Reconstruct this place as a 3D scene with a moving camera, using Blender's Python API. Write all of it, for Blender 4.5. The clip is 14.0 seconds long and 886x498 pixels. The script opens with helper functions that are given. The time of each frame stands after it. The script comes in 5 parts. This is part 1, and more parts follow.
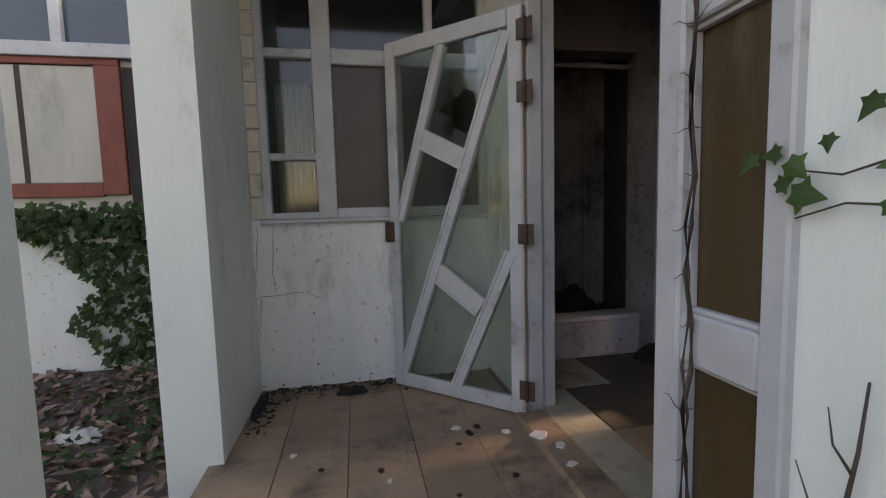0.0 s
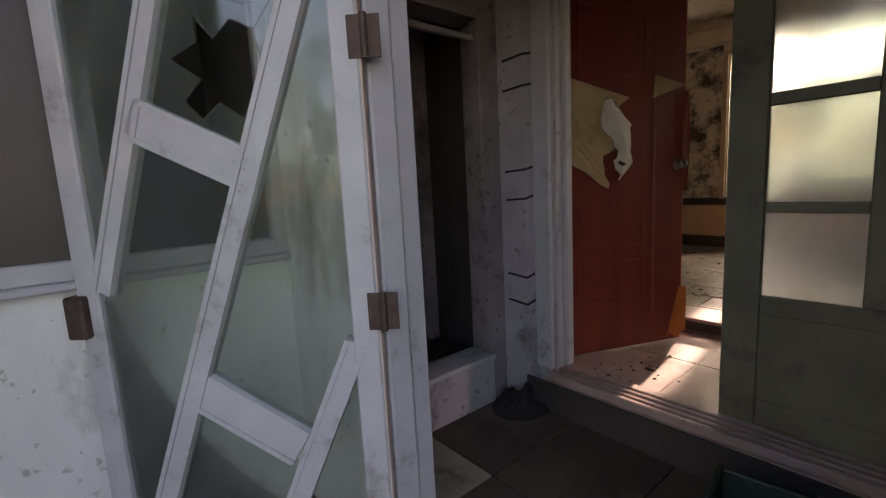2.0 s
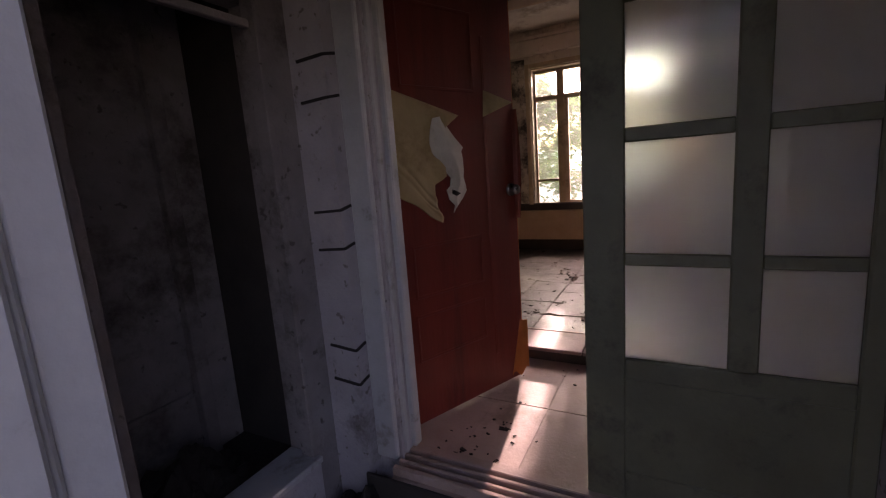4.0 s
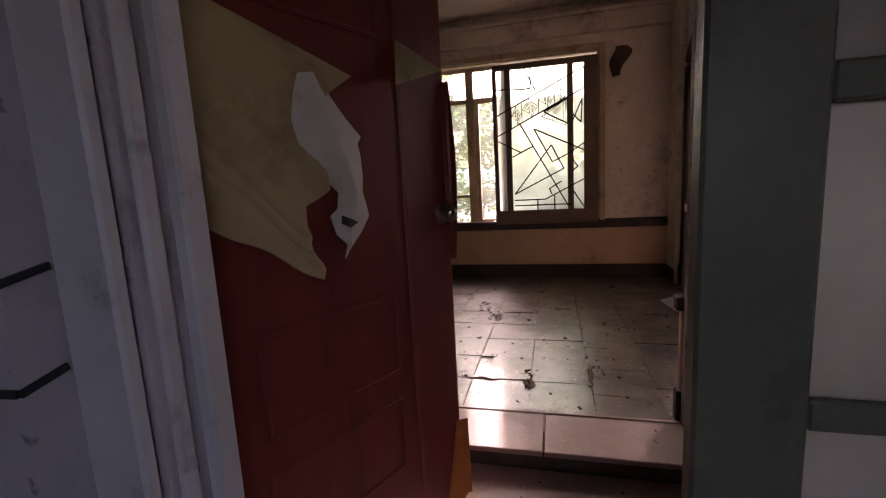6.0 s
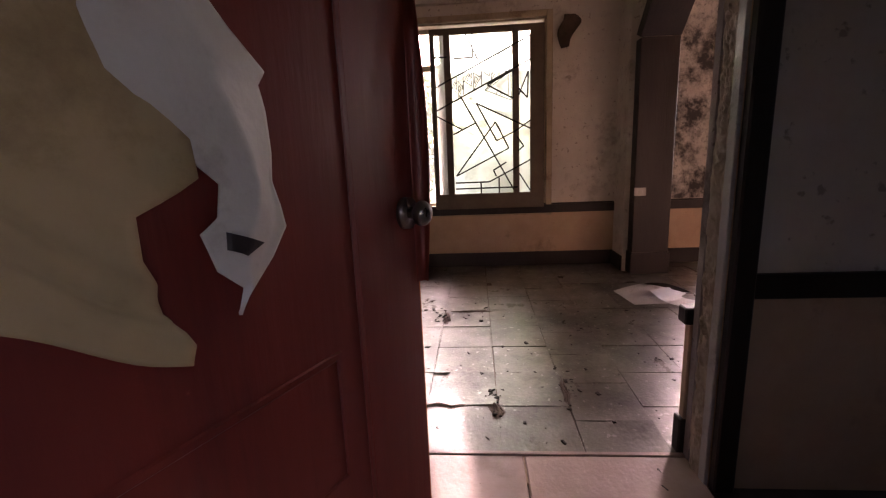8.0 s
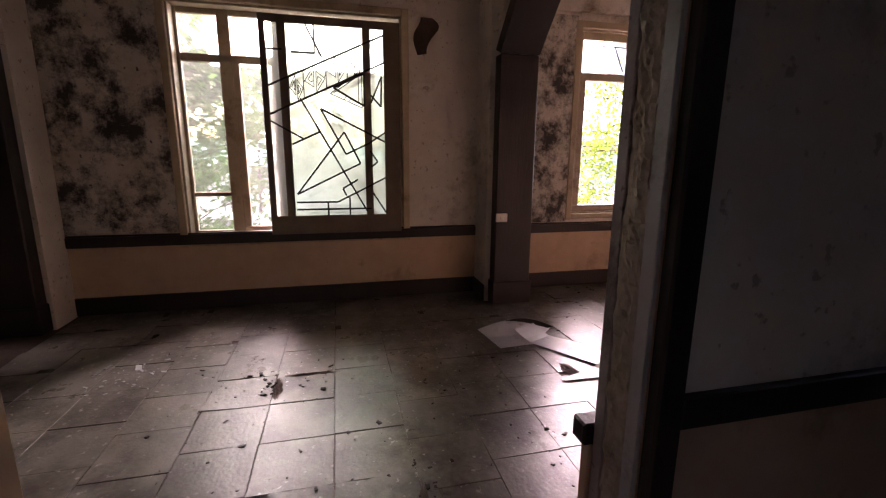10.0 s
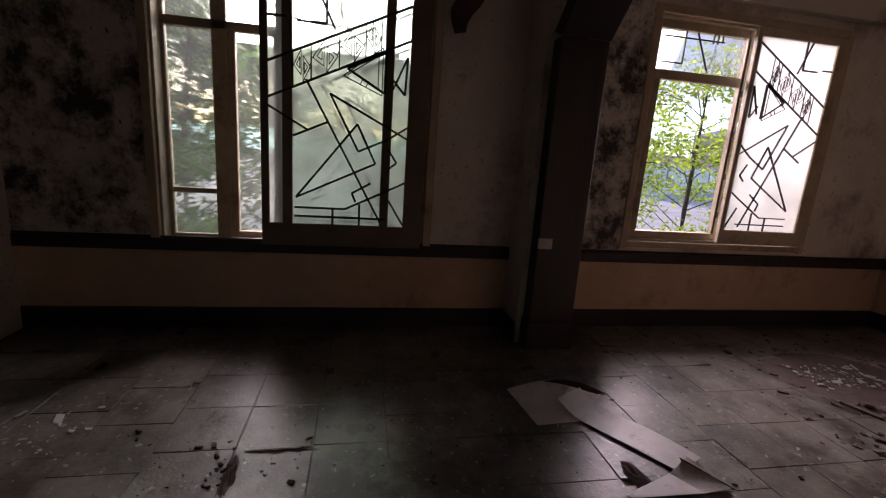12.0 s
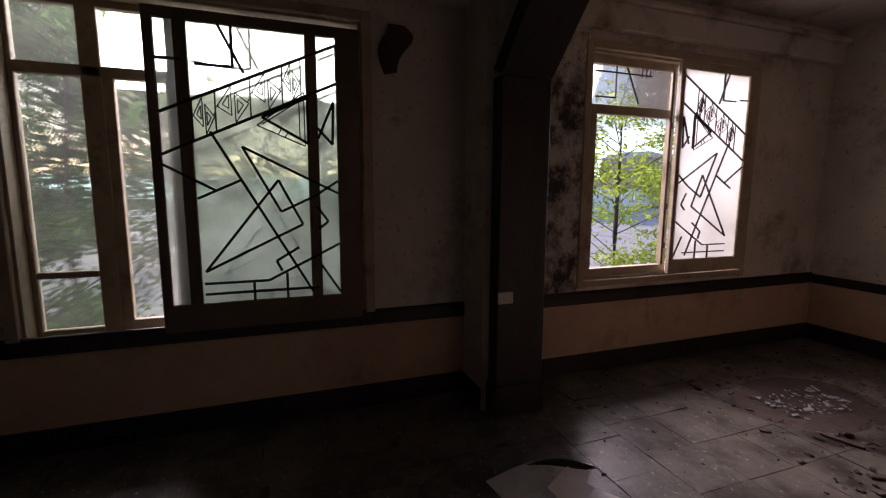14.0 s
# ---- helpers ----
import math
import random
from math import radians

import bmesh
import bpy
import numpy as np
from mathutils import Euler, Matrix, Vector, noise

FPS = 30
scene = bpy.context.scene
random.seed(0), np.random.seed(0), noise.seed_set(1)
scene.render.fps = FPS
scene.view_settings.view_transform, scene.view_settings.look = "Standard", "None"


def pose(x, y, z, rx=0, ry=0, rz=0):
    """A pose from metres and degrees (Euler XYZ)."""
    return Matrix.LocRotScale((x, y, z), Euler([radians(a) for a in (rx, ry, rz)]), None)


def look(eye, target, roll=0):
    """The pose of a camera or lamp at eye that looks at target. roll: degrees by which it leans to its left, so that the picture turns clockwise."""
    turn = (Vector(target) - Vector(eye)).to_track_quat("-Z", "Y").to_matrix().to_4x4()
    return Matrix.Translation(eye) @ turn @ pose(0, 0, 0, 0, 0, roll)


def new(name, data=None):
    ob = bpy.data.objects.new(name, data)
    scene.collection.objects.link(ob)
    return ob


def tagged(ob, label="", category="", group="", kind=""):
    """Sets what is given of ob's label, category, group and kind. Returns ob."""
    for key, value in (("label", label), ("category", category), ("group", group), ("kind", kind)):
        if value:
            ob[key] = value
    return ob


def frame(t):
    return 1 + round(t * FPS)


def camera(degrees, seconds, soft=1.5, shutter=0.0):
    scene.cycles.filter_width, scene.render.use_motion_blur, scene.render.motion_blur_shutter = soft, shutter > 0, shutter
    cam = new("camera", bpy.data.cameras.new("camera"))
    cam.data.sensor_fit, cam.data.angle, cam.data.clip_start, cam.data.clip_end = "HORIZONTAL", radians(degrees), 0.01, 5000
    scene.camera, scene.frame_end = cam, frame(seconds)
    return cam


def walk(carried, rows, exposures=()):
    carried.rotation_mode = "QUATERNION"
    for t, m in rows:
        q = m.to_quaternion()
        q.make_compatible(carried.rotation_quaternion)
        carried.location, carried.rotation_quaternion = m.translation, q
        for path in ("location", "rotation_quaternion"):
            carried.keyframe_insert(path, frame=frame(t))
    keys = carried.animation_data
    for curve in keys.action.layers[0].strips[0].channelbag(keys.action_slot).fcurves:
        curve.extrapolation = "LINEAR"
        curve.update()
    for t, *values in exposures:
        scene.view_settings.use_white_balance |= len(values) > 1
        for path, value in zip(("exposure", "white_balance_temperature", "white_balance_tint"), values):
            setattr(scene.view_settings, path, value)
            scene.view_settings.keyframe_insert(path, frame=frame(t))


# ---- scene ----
cam = camera(90.4, 14.0, soft=1.2)
PATH = [
    (0, (-0.037, 0.035, 1.46), (0.347, 1.99, 1.285), -1.5),
    (0.5, (0.048, 0.288, 1.486), (0.528, 2.216, 1.254), -2.3),
    (1, (0.074, 0.633, 1.451), (0.827, 2.477, 1.262), -2.3),
    (1.5, (0.139, 0.86, 1.584), (1.088, 2.604, 1.34), -2.7),
    (2, (0.189, 1.096, 1.647), (1.45, 2.623, 1.367), -3.0),
    (2.5, (0.262, 1.221, 1.765), (1.727, 2.545, 1.448), -3.2),
    (3, (0.424, 1.287, 1.793), (2.036, 2.424, 1.46), -3.7),
    (3.5, (0.571, 1.362, 1.801), (2.261, 2.388, 1.495), -3.8),
    (3.7, (0.61, 1.407, 1.821), (2.321, 2.392, 1.501), -4.0),
    (5.8, (1.523, 1.822, 1.837), (3.423, 2.369, 1.532), -3.3),
    (6, (1.614, 1.905, 1.816), (3.53, 2.391, 1.514), -3.1),
    (6.5, (1.781, 2.023, 1.839), (3.722, 2.379, 1.513), -4.1),
    (7, (1.941, 2.081, 1.826), (3.889, 2.378, 1.484), -4.1),
    (7.5, (2.055, 2.104, 1.806), (3.997, 2.376, 1.41), -3.4),
    (8, (2.13, 2.121, 1.823), (4.082, 2.278, 1.417), -2.4),
    (8.5, (2.214, 2.127, 1.858), (4.17, 2.07, 1.447), -2.0),
    (9, (2.386, 2.101, 1.867), (4.332, 1.886, 1.46), -1.7),
    (9.2, (2.451, 2.083, 1.896), (4.392, 1.819, 1.492), -1.5),
    (11.3, (3.334, 1.839, 1.955), (5.189, 1.213, 1.546), 3.2),
    (11.5, (3.397, 1.832, 1.953), (5.262, 1.245, 1.533), 3.6),
    (12, (3.543, 1.862, 1.993), (5.463, 1.493, 1.574), 4.1),
    (12.5, (3.64, 1.903, 1.971), (5.601, 1.855, 1.579), 3.5),
    (13, (3.686, 1.936, 1.987), (5.651, 1.994, 1.618), 3.2),
    (13.5, (3.835, 1.928, 1.998), (5.787, 1.647, 1.664), 1.6),
    (14, (3.967, 1.87, 2.102), (5.835, 1.206, 1.838), 0.3),
]
EXPOSURES = [(0, 2.75, 10000, 35), (1.0, 2.65, 10000, 36), (1.5, 3.2, 9600, 36), (2.0, 3.1, 9200, 40), (3.0, 2.7, 8600, 48), (3.7, 2.65, 8200, 55), (6.0, 2.65, 7700, 58), (9.0, 3.35, 7400, 58), (11.5, 1.2, 6800, 42), (12.5, 1.0, 6700, 42), (14.0, 0.85, 6700, 42)]
walk(cam, [(t, look(eye, target, roll)) for t, eye, target, roll in PATH], EXPOSURES)

# ---- world and light ----
SUN_WAY = Vector((0.965, 0.118, 0.238)).normalized()
world = bpy.data.worlds.new("sky")
scene.world = world
world.use_nodes = True
wn = world.node_tree
sky = wn.nodes.new("ShaderNodeTexSky")
sky.sky_type = "NISHITA"
sky.sun_disc = False
sky.sun_elevation = math.asin(SUN_WAY.z)
sky.sun_rotation = math.atan2(SUN_WAY.x, SUN_WAY.y)
sky.air_density = 1.0
sky.dust_density = 0.6
sky.ozone_density = 2.0
wn.links.new(sky.outputs[0], wn.nodes["Background"].inputs[0])
wn.nodes["Background"].inputs[1].default_value = 0.11
sun_data = bpy.data.lights.new("sun", "SUN")
sun_data.energy = 2.3
sun_data.angle = radians(1.5)
sun_data.color = (1.0, 0.94, 0.85)
sun = new("sun", sun_data)
sun.matrix_world = look(SUN_WAY * 30, (0, 0, 0))
# area lamps added outside the two rear windows to boost the sky light indoors
for name, y, w, power in (("skylight_window", 2.35, 2.4, 125.0), ("sky_fill_lamp_second", -1.15, 2.2, 170.0)):
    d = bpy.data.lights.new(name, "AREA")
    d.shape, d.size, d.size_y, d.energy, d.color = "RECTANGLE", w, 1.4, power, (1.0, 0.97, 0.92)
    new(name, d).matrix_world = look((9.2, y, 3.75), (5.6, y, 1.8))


# ---- materials ----
def mat(name, a, b=None, scale=4.0, rough=0.8, stain=None, stain_scale=1.2, stain_amount=0.45, bump=0.25, grain=60.0,
        metal=0.0, spread=0.0, streak=1.0, speck=None):
    """Two-tone noise paint with blotches (stain), optional fine specks, and grain relief. streak stretches the pattern upright."""
    m = bpy.data.materials.new(name)
    m.use_nodes = True
    nt = m.node_tree
    N, L = nt.nodes.new, nt.links.new
    bsdf = nt.nodes["Principled BSDF"]
    co = N("ShaderNodeTexCoord")
    mp = N("ShaderNodeMapping")
    mp.inputs["Scale"].default_value = (1, 1, streak)
    geo = N("ShaderNodeNewGeometry")
    L(geo.outputs["Position"], mp.inputs[0])
    n1 = N("ShaderNodeTexNoise")
    n1.inputs["Scale"].default_value = scale
    n1.inputs["Detail"].default_value = 6
    n1.inputs["Roughness"].default_value = 0.65
    L(mp.outputs[0], n1.inputs["Vector"])
    r1 = N("ShaderNodeValToRGB")
    r1.color_ramp.elements[0].position, r1.color_ramp.elements[1].position = 0.3, 0.72
    r1.color_ramp.elements[0].color = (*a, 1)
    r1.color_ramp.elements[1].color = (*(b or [c * 0.8 for c in a]), 1)
    L(n1.outputs["Fac"], r1.inputs[0])
    out = r1.outputs[0]
    if stain:
        n2 = N("ShaderNodeTexNoise")
        n2.inputs["Scale"].default_value = stain_scale
        n2.inputs["Detail"].default_value = 9
        n2.inputs["Roughness"].default_value = 0.72
        L(mp.outputs[0], n2.inputs["Vector"])
        r2 = N("ShaderNodeValToRGB")
        mid = 0.72 - 0.36 * stain_amount
        r2.color_ramp.elements[0].position, r2.color_ramp.elements[1].position = mid - 0.06, mid + 0.09
        L(n2.outputs["Fac"], r2.inputs[0])
        mx = N("ShaderNodeMix")
        mx.data_type = "RGBA"
        L(r2.outputs[0], mx.inputs[0])
        L(out, mx.inputs[6])
        mx.inputs[7].default_value = (*stain, 1)
        out = mx.outputs[2]
    if speck:
        n4 = N("ShaderNodeTexNoise")
        n4.inputs["Scale"].default_value = 26
        n4.inputs["Detail"].default_value = 4
        L(geo.outputs["Position"], n4.inputs["Vector"])
        r4 = N("ShaderNodeValToRGB")
        r4.color_ramp.elements[0].position, r4.color_ramp.elements[1].position = 0.64, 0.7
        L(n4.outputs["Fac"], r4.inputs[0])
        mx = N("ShaderNodeMix")
        mx.data_type = "RGBA"
        L(r4.outputs[0], mx.inputs[0])
        L(out, mx.inputs[6])
        mx.inputs[7].default_value = (*speck, 1)
        out = mx.outputs[2]
    if spread:
        info = N("ShaderNodeObjectInfo")
        isl = N("ShaderNodeNewGeometry")
        ad = N("ShaderNodeMath")
        L(info.outputs["Random"], ad.inputs[0])
        L(isl.outputs["Random Per Island"], ad.inputs[1])
        fr = N("ShaderNodeMath")
        fr.operation = "FRACT"
        L(ad.outputs[0], fr.inputs[0])
        mr = N("ShaderNodeMapRange")
        mr.inputs["To Min"].default_value, mr.inputs["To Max"].default_value = 1 - spread, 1 + spread
        L(fr.outputs[0], mr.inputs[0])
        hsv = N("ShaderNodeHueSaturation")
        L(mr.outputs[0], hsv.inputs["Value"])
        L(out, hsv.inputs["Color"])
        out = hsv.outputs[0]
    L(out, bsdf.inputs["Base Color"])
    bsdf.inputs["Metallic"].default_value = metal
    n3 = N("ShaderNodeTexNoise")
    n3.inputs["Scale"].default_value = grain
    n3.inputs["Detail"].default_value = 5
    L(mp.outputs[0], n3.inputs["Vector"])
    rr = N("ShaderNodeMapRange")
    rr.inputs["To Min"].default_value, rr.inputs["To Max"].default_value = max(0.04, rough - 0.12), min(1, rough + 0.12)
    L(n1.outputs["Fac"], rr.inputs[0])
    L(rr.outputs[0], bsdf.inputs["Roughness"])
    if bump:
        bp = N("ShaderNodeBump")
        bp.inputs["Strength"].default_value = bump
        bp.inputs["Distance"].default_value = 0.01
        L(n3.outputs["Fac"], bp.inputs["Height"])
        L(bp.outputs[0], bsdf.inputs["Normal"])
    return m


def glass_mat(name, tint, haze, dirt, rough=0.25, dirt_scale=3.0, clear=0.5, ior=1.02):
    """Old window glass: clear glass mixed with a hazy, light-scattering film of dirt, with soft blotches."""
    m = bpy.data.materials.new(name)
    m.use_nodes = True
    nt = m.node_tree
    N, L = nt.nodes.new, nt.links.new
    nt.nodes.remove(nt.nodes["Principled BSDF"])
    tr = N("ShaderNodeBsdfTransparent")
    tr.inputs[0].default_value = (*tint, 1)
    gl = N("ShaderNodeBsdfGlossy")
    gl.inputs["Roughness"].default_value = 0.06
    fr = N("ShaderNodeFresnel")
    fr.inputs[0].default_value = 1.45
    mix1 = N("ShaderNodeMixShader")
    L(fr.outputs[0], mix1.inputs[0])
    rg = N("ShaderNodeBsdfRefraction")
    rg.inputs["Color"].default_value = (*tint, 1)
    rg.inputs["Roughness"].default_value = rough
    rg.inputs["IOR"].default_value = ior
    mixr = N("ShaderNodeMixShader")
    mixr.inputs[0].default_value = clear
    L(rg.outputs[0], mixr.inputs[1])
    L(tr.outputs[0], mixr.inputs[2])
    L(mixr.outputs[0], mix1.inputs[1])
    L(gl.outputs[0], mix1.inputs[2])
    tl = N("ShaderNodeBsdfTranslucent")
    tl.inputs[0].default_value = (*dirt, 1)
    df = N("ShaderNodeBsdfDiffuse")
    df.inputs[0].default_value = (*[c * 0.6 for c in dirt], 1)
    mixd = N("ShaderNodeMixShader")
    mixd.inputs[0].default_value = 0.3
    L(tl.outputs[0], mixd.inputs[1])
    L(df.outputs[0], mixd.inputs[2])
    geo = N("ShaderNodeNewGeometry")
    ns = N("ShaderNodeTexNoise")
    ns.inputs["Scale"].default_value = dirt_scale
    ns.inputs["Detail"].default_value = 8
    ns.inputs["Roughness"].default_value = 0.7
    L(geo.outputs["Position"], ns.inputs["Vector"])
    mr = N("ShaderNodeMapRange")
    mr.inputs["From Min"].default_value, mr.inputs["From Max"].default_value = 0.3, 0.7
    mr.inputs["To Min"].default_value, mr.inputs["To Max"].default_value = haze * 0.55, min(1, haze * 1.45)
    L(ns.outputs["Fac"], mr.inputs[0])
    mix2 = N("ShaderNodeMixShader")
    L(mr.outputs[0], mix2.inputs[0])
    L(mix1.outputs[0], mix2.inputs[1])
    L(mixd.outputs[0], mix2.inputs[2])
    L(mix2.outputs[0], nt.nodes["Material Output"].inputs[0])
    return m


def leaf_mat(name, a, b):
    m = mat(name, a, b, scale=9, rough=0.5, bump=0.1, spread=0.35)
    nt = m.node_tree
    tl = nt.nodes.new("ShaderNodeBsdfTranslucent")
    mx = nt.nodes.new("ShaderNodeMixShader")
    bs = nt.nodes["Principled BSDF"]
    src = bs.inputs["Base Color"].links[0].from_socket
    nt.links.new(src, tl.inputs[0])
    mx.inputs[0].default_value = 0.65
    nt.links.new(bs.outputs[0], mx.inputs[1])
    nt.links.new(tl.outputs[0], mx.inputs[2])
    nt.links.new(mx.outputs[0], nt.nodes["Material Output"].inputs[0])
    return m


M_WHITE = mat("aged_white_wall_paint", (0.74, 0.76, 0.735), (0.60, 0.62, 0.585), scale=2.2, rough=0.75, stain=(0.30, 0.30, 0.24), stain_scale=1.6, stain_amount=0.36, bump=0.3, streak=0.45, speck=(0.42, 0.41, 0.36))
M_PILLAR = mat("pale_green_white_paint", (0.72, 0.765, 0.725), (0.63, 0.67, 0.625), scale=1.8, rough=0.7, stain=(0.36, 0.38, 0.31), stain_scale=1.1, stain_amount=0.22, bump=0.2, streak=0.35)
M_FRAME = mat("weathered_grey_white_gloss_paint", (0.46, 0.475, 0.48), (0.36, 0.37, 0.38), scale=5, rough=0.5, stain=(0.20, 0.175, 0.15), stain_scale=5, stain_amount=0.24, bump=0.15)
M_MARKWALL = mat("lilac_white_plaster", (0.45, 0.43, 0.45), (0.32, 0.30, 0.315), scale=3, rough=0.85, stain=(0.13, 0.115, 0.105), stain_scale=2.2, stain_amount=0.33, bump=0.35, speck=(0.2, 0.18, 0.17))
# darkened beyond its grime to carry the dimness of vestibule and closet
M_GRIMESHADE = mat("grimy_shade_dark_plaster", (0.27, 0.25, 0.25), (0.16, 0.145, 0.145), scale=3, rough=0.88, stain=(0.06, 0.05, 0.045), stain_scale=2.0, stain_amount=0.42, bump=0.4, speck=(0.10, 0.09, 0.085))
M_BRICK = mat("whitewashed_brick", (0.58, 0.54, 0.46), (0.45, 0.40, 0.33), scale=6, rough=0.85, stain=(0.30, 0.25, 0.19), stain_scale=5, stain_amount=0.4, bump=0.18, spread=0.1)
M_ROOM = mat("mildewed_pale_wallpaper", (0.66, 0.62, 0.56), (0.50, 0.46, 0.41), scale=2.0, rough=0.9, stain=(0.24, 0.20, 0.17), stain_scale=1.3, stain_amount=0.38, bump=0.25, speck=(0.36, 0.32, 0.28))
M_MOLD = mat("black_mould_wallpaper", (0.60, 0.57, 0.52), (0.40, 0.37, 0.33), scale=5, rough=0.9, stain=(0.045, 0.04, 0.04), stain_scale=4.5, stain_amount=0.62, bump=0.3, speck=(0.08, 0.07, 0.065))
M_TAN = mat("tan_dado_panel", (0.56, 0.41, 0.29), (0.44, 0.31, 0.215), scale=3, rough=0.8, stain=(0.26, 0.18, 0.13), stain_scale=2, stain_amount=0.3, bump=0.15)
M_DARKWOOD = mat("dark_stained_wood", (0.020, 0.013, 0.013), (0.012, 0.008, 0.009), scale=7, rough=0.5, bump=0.2, streak=0.15)
M_CEIL = mat("stained_ceiling_plaster", (0.64, 0.60, 0.55), (0.50, 0.46, 0.41), scale=2, rough=0.9, stain=(0.17, 0.12, 0.09), stain_scale=1.2, stain_amount=0.4)
M_RED = mat("red_brown_veneer", (0.23, 0.036, 0.024), (0.15, 0.022, 0.016), scale=5, rough=0.42, stain=(0.06, 0.011, 0.012), stain_scale=1.4, stain_amount=0.38, bump=0.12, streak=0.12)
M_RAWEDGE = mat("bare_weathered_wood", (0.52, 0.43, 0.37), (0.40, 0.32, 0.27), scale=9, rough=0.75, stain=(0.16, 0.11, 0.085), stain_scale=7, stain_amount=0.3, bump=0.3, streak=0.15)
M_ORANGE = mat("orange_wood_and_edge_glow", (0.55, 0.16, 0.03), (0.38, 0.10, 0.02), scale=8, rough=0.6, bump=0.2)
M_PAPER = mat("tan_backing_paper", (0.46, 0.35, 0.19), (0.36, 0.26, 0.135), scale=3, rough=0.75, stain=(0.26, 0.18, 0.09), stain_scale=3, stain_amount=0.35, bump=0.8, grain=7)
M_PAPERW = mat("off_white_paper", (0.66, 0.63, 0.57), (0.54, 0.51, 0.45), scale=4, rough=0.55, stain=(0.38, 0.35, 0.29), stain_scale=4, stain_amount=0.25, bump=0.8, grain=8)
M_GREENDOOR = mat("grey_green_door_paint", (0.155, 0.158, 0.108), (0.11, 0.112, 0.076), scale=4, rough=0.55, stain=(0.055, 0.052, 0.04), stain_scale=3, stain_amount=0.28, bump=0.2)
M_CREAM = mat("cream_window_paint", (0.46, 0.38, 0.27), (0.35, 0.28, 0.19), scale=6, rough=0.6, stain=(0.2, 0.14, 0.09), stain_scale=4, stain_amount=0.32, bump=0.2)
M_BROWNSASH = mat("brown_sash_paint", (0.14, 0.11, 0.08), (0.10, 0.075, 0.055), scale=6, rough=0.55, bump=0.2)
M_LEAD = mat("black_lead_came", (0.016, 0.015, 0.015), (0.010, 0.010, 0.010), scale=20, rough=0.5, bump=0.1, metal=0.3)
M_ROOMTILE = mat("dusty_grey_vinyl_tile", (0.20, 0.19, 0.162), (0.10, 0.093, 0.076), scale=5, rough=0.31, stain=(0.05, 0.042, 0.034), stain_scale=2.8, stain_amount=0.58, bump=0.15, spread=0.14, speck=(0.33, 0.315, 0.285))
M_SCREED = mat("dark_adhesive_screed", (0.115, 0.08, 0.062), (0.06, 0.044, 0.036), scale=8, rough=0.9, bump=0.6)
M_PINK = mat("pinkish_worn_board", (0.42, 0.30, 0.26), (0.33, 0.23, 0.195), scale=5, rough=0.55, stain=(0.20, 0.14, 0.115), stain_scale=3, stain_amount=0.3, bump=0.15, spread=0.08)
M_PORCHTILE = mat("brown_porch_tile", (0.36, 0.235, 0.155), (0.23, 0.15, 0.10), scale=4, rough=0.62, stain=(0.085, 0.065, 0.05), stain_scale=2.4, stain_amount=0.42, bump=0.3, spread=0.16)
M_PALETILE = mat("pale_marbled_tile", (0.42, 0.37, 0.28), (0.33, 0.28, 0.20), scale=9, rough=0.5, stain=(0.19, 0.15, 0.11), stain_scale=5, stain_amount=0.35, bump=0.15)
M_DARKTILE = mat("dark_stained_tile", (0.115, 0.085, 0.062), (0.072, 0.052, 0.04), scale=5, rough=0.6, stain=(0.03, 0.024, 0.02), stain_scale=2.4, stain_amount=0.4, bump=0.3, spread=0.25)
M_GROUT = mat("dirty_grout_and_groove_shade", (0.06, 0.05, 0.042), (0.04, 0.033, 0.028), scale=10, rough=0.95, bump=0.4)
M_DIRT = mat("black_rotten_debris", (0.022, 0.018, 0.016), (0.012, 0.010, 0.009), scale=20, rough=0.95, bump=0.7)
M_SOIL = mat("leaf_littered_soil", (0.13, 0.09, 0.075), (0.075, 0.055, 0.045), scale=8, rough=0.95, stain=(0.05, 0.06, 0.025), stain_scale=2, stain_amount=0.3, bump=0.9, grain=25)
M_YARD = mat("pale_concrete_yard", (0.80, 0.79, 0.76), (0.72, 0.71, 0.68), scale=2, rough=0.9, stain=(0.5, 0.49, 0.45), stain_scale=0.7, bump=0.3)
M_LITTER = mat("dead_leaf", (0.22, 0.13, 0.105), (0.34, 0.22, 0.165), scale=6, rough=0.8, bump=0.2, spread=0.5)
M_IVY = leaf_mat("ivy_leaf", (0.07, 0.14, 0.05), (0.045, 0.095, 0.03))
M_TREELEAF = leaf_mat("bright_tree_leaf", (0.38, 0.52, 0.08), (0.26, 0.40, 0.05))
M_DARKLEAF = leaf_mat("deep_green_leaf", (0.075, 0.19, 0.04), (0.045, 0.12, 0.025))
M_BARK = mat("bark", (0.10, 0.075, 0.055), (0.06, 0.045, 0.033), scale=14, rough=0.9, bump=0.8, streak=0.3)
M_TWIG = mat("dry_twig", (0.085, 0.06, 0.045), (0.05, 0.036, 0.028), scale=20, rough=0.9, bump=0.4)
M_RUST = mat("rusty_steel", (0.105, 0.07, 0.055), (0.06, 0.04, 0.03), scale=25, rough=0.65, metal=0.5, bump=0.3)
M_CHROME = mat("tarnished_metal", (0.30, 0.28, 0.25), (0.16, 0.145, 0.13), scale=30, rough=0.3, metal=0.9, bump=0.05)
M_REDFRAME = mat("red_oxide_frame_paint", (0.25, 0.055, 0.035), (0.17, 0.04, 0.028), scale=5, rough=0.6, bump=0.2)
M_BOARD = mat("pale_blind_board", (0.50, 0.48, 0.43), (0.40, 0.385, 0.345), scale=2.5, rough=0.8, stain=(0.28, 0.26, 0.21), stain_scale=1.4, stain_amount=0.35, bump=0.2, streak=0.3)
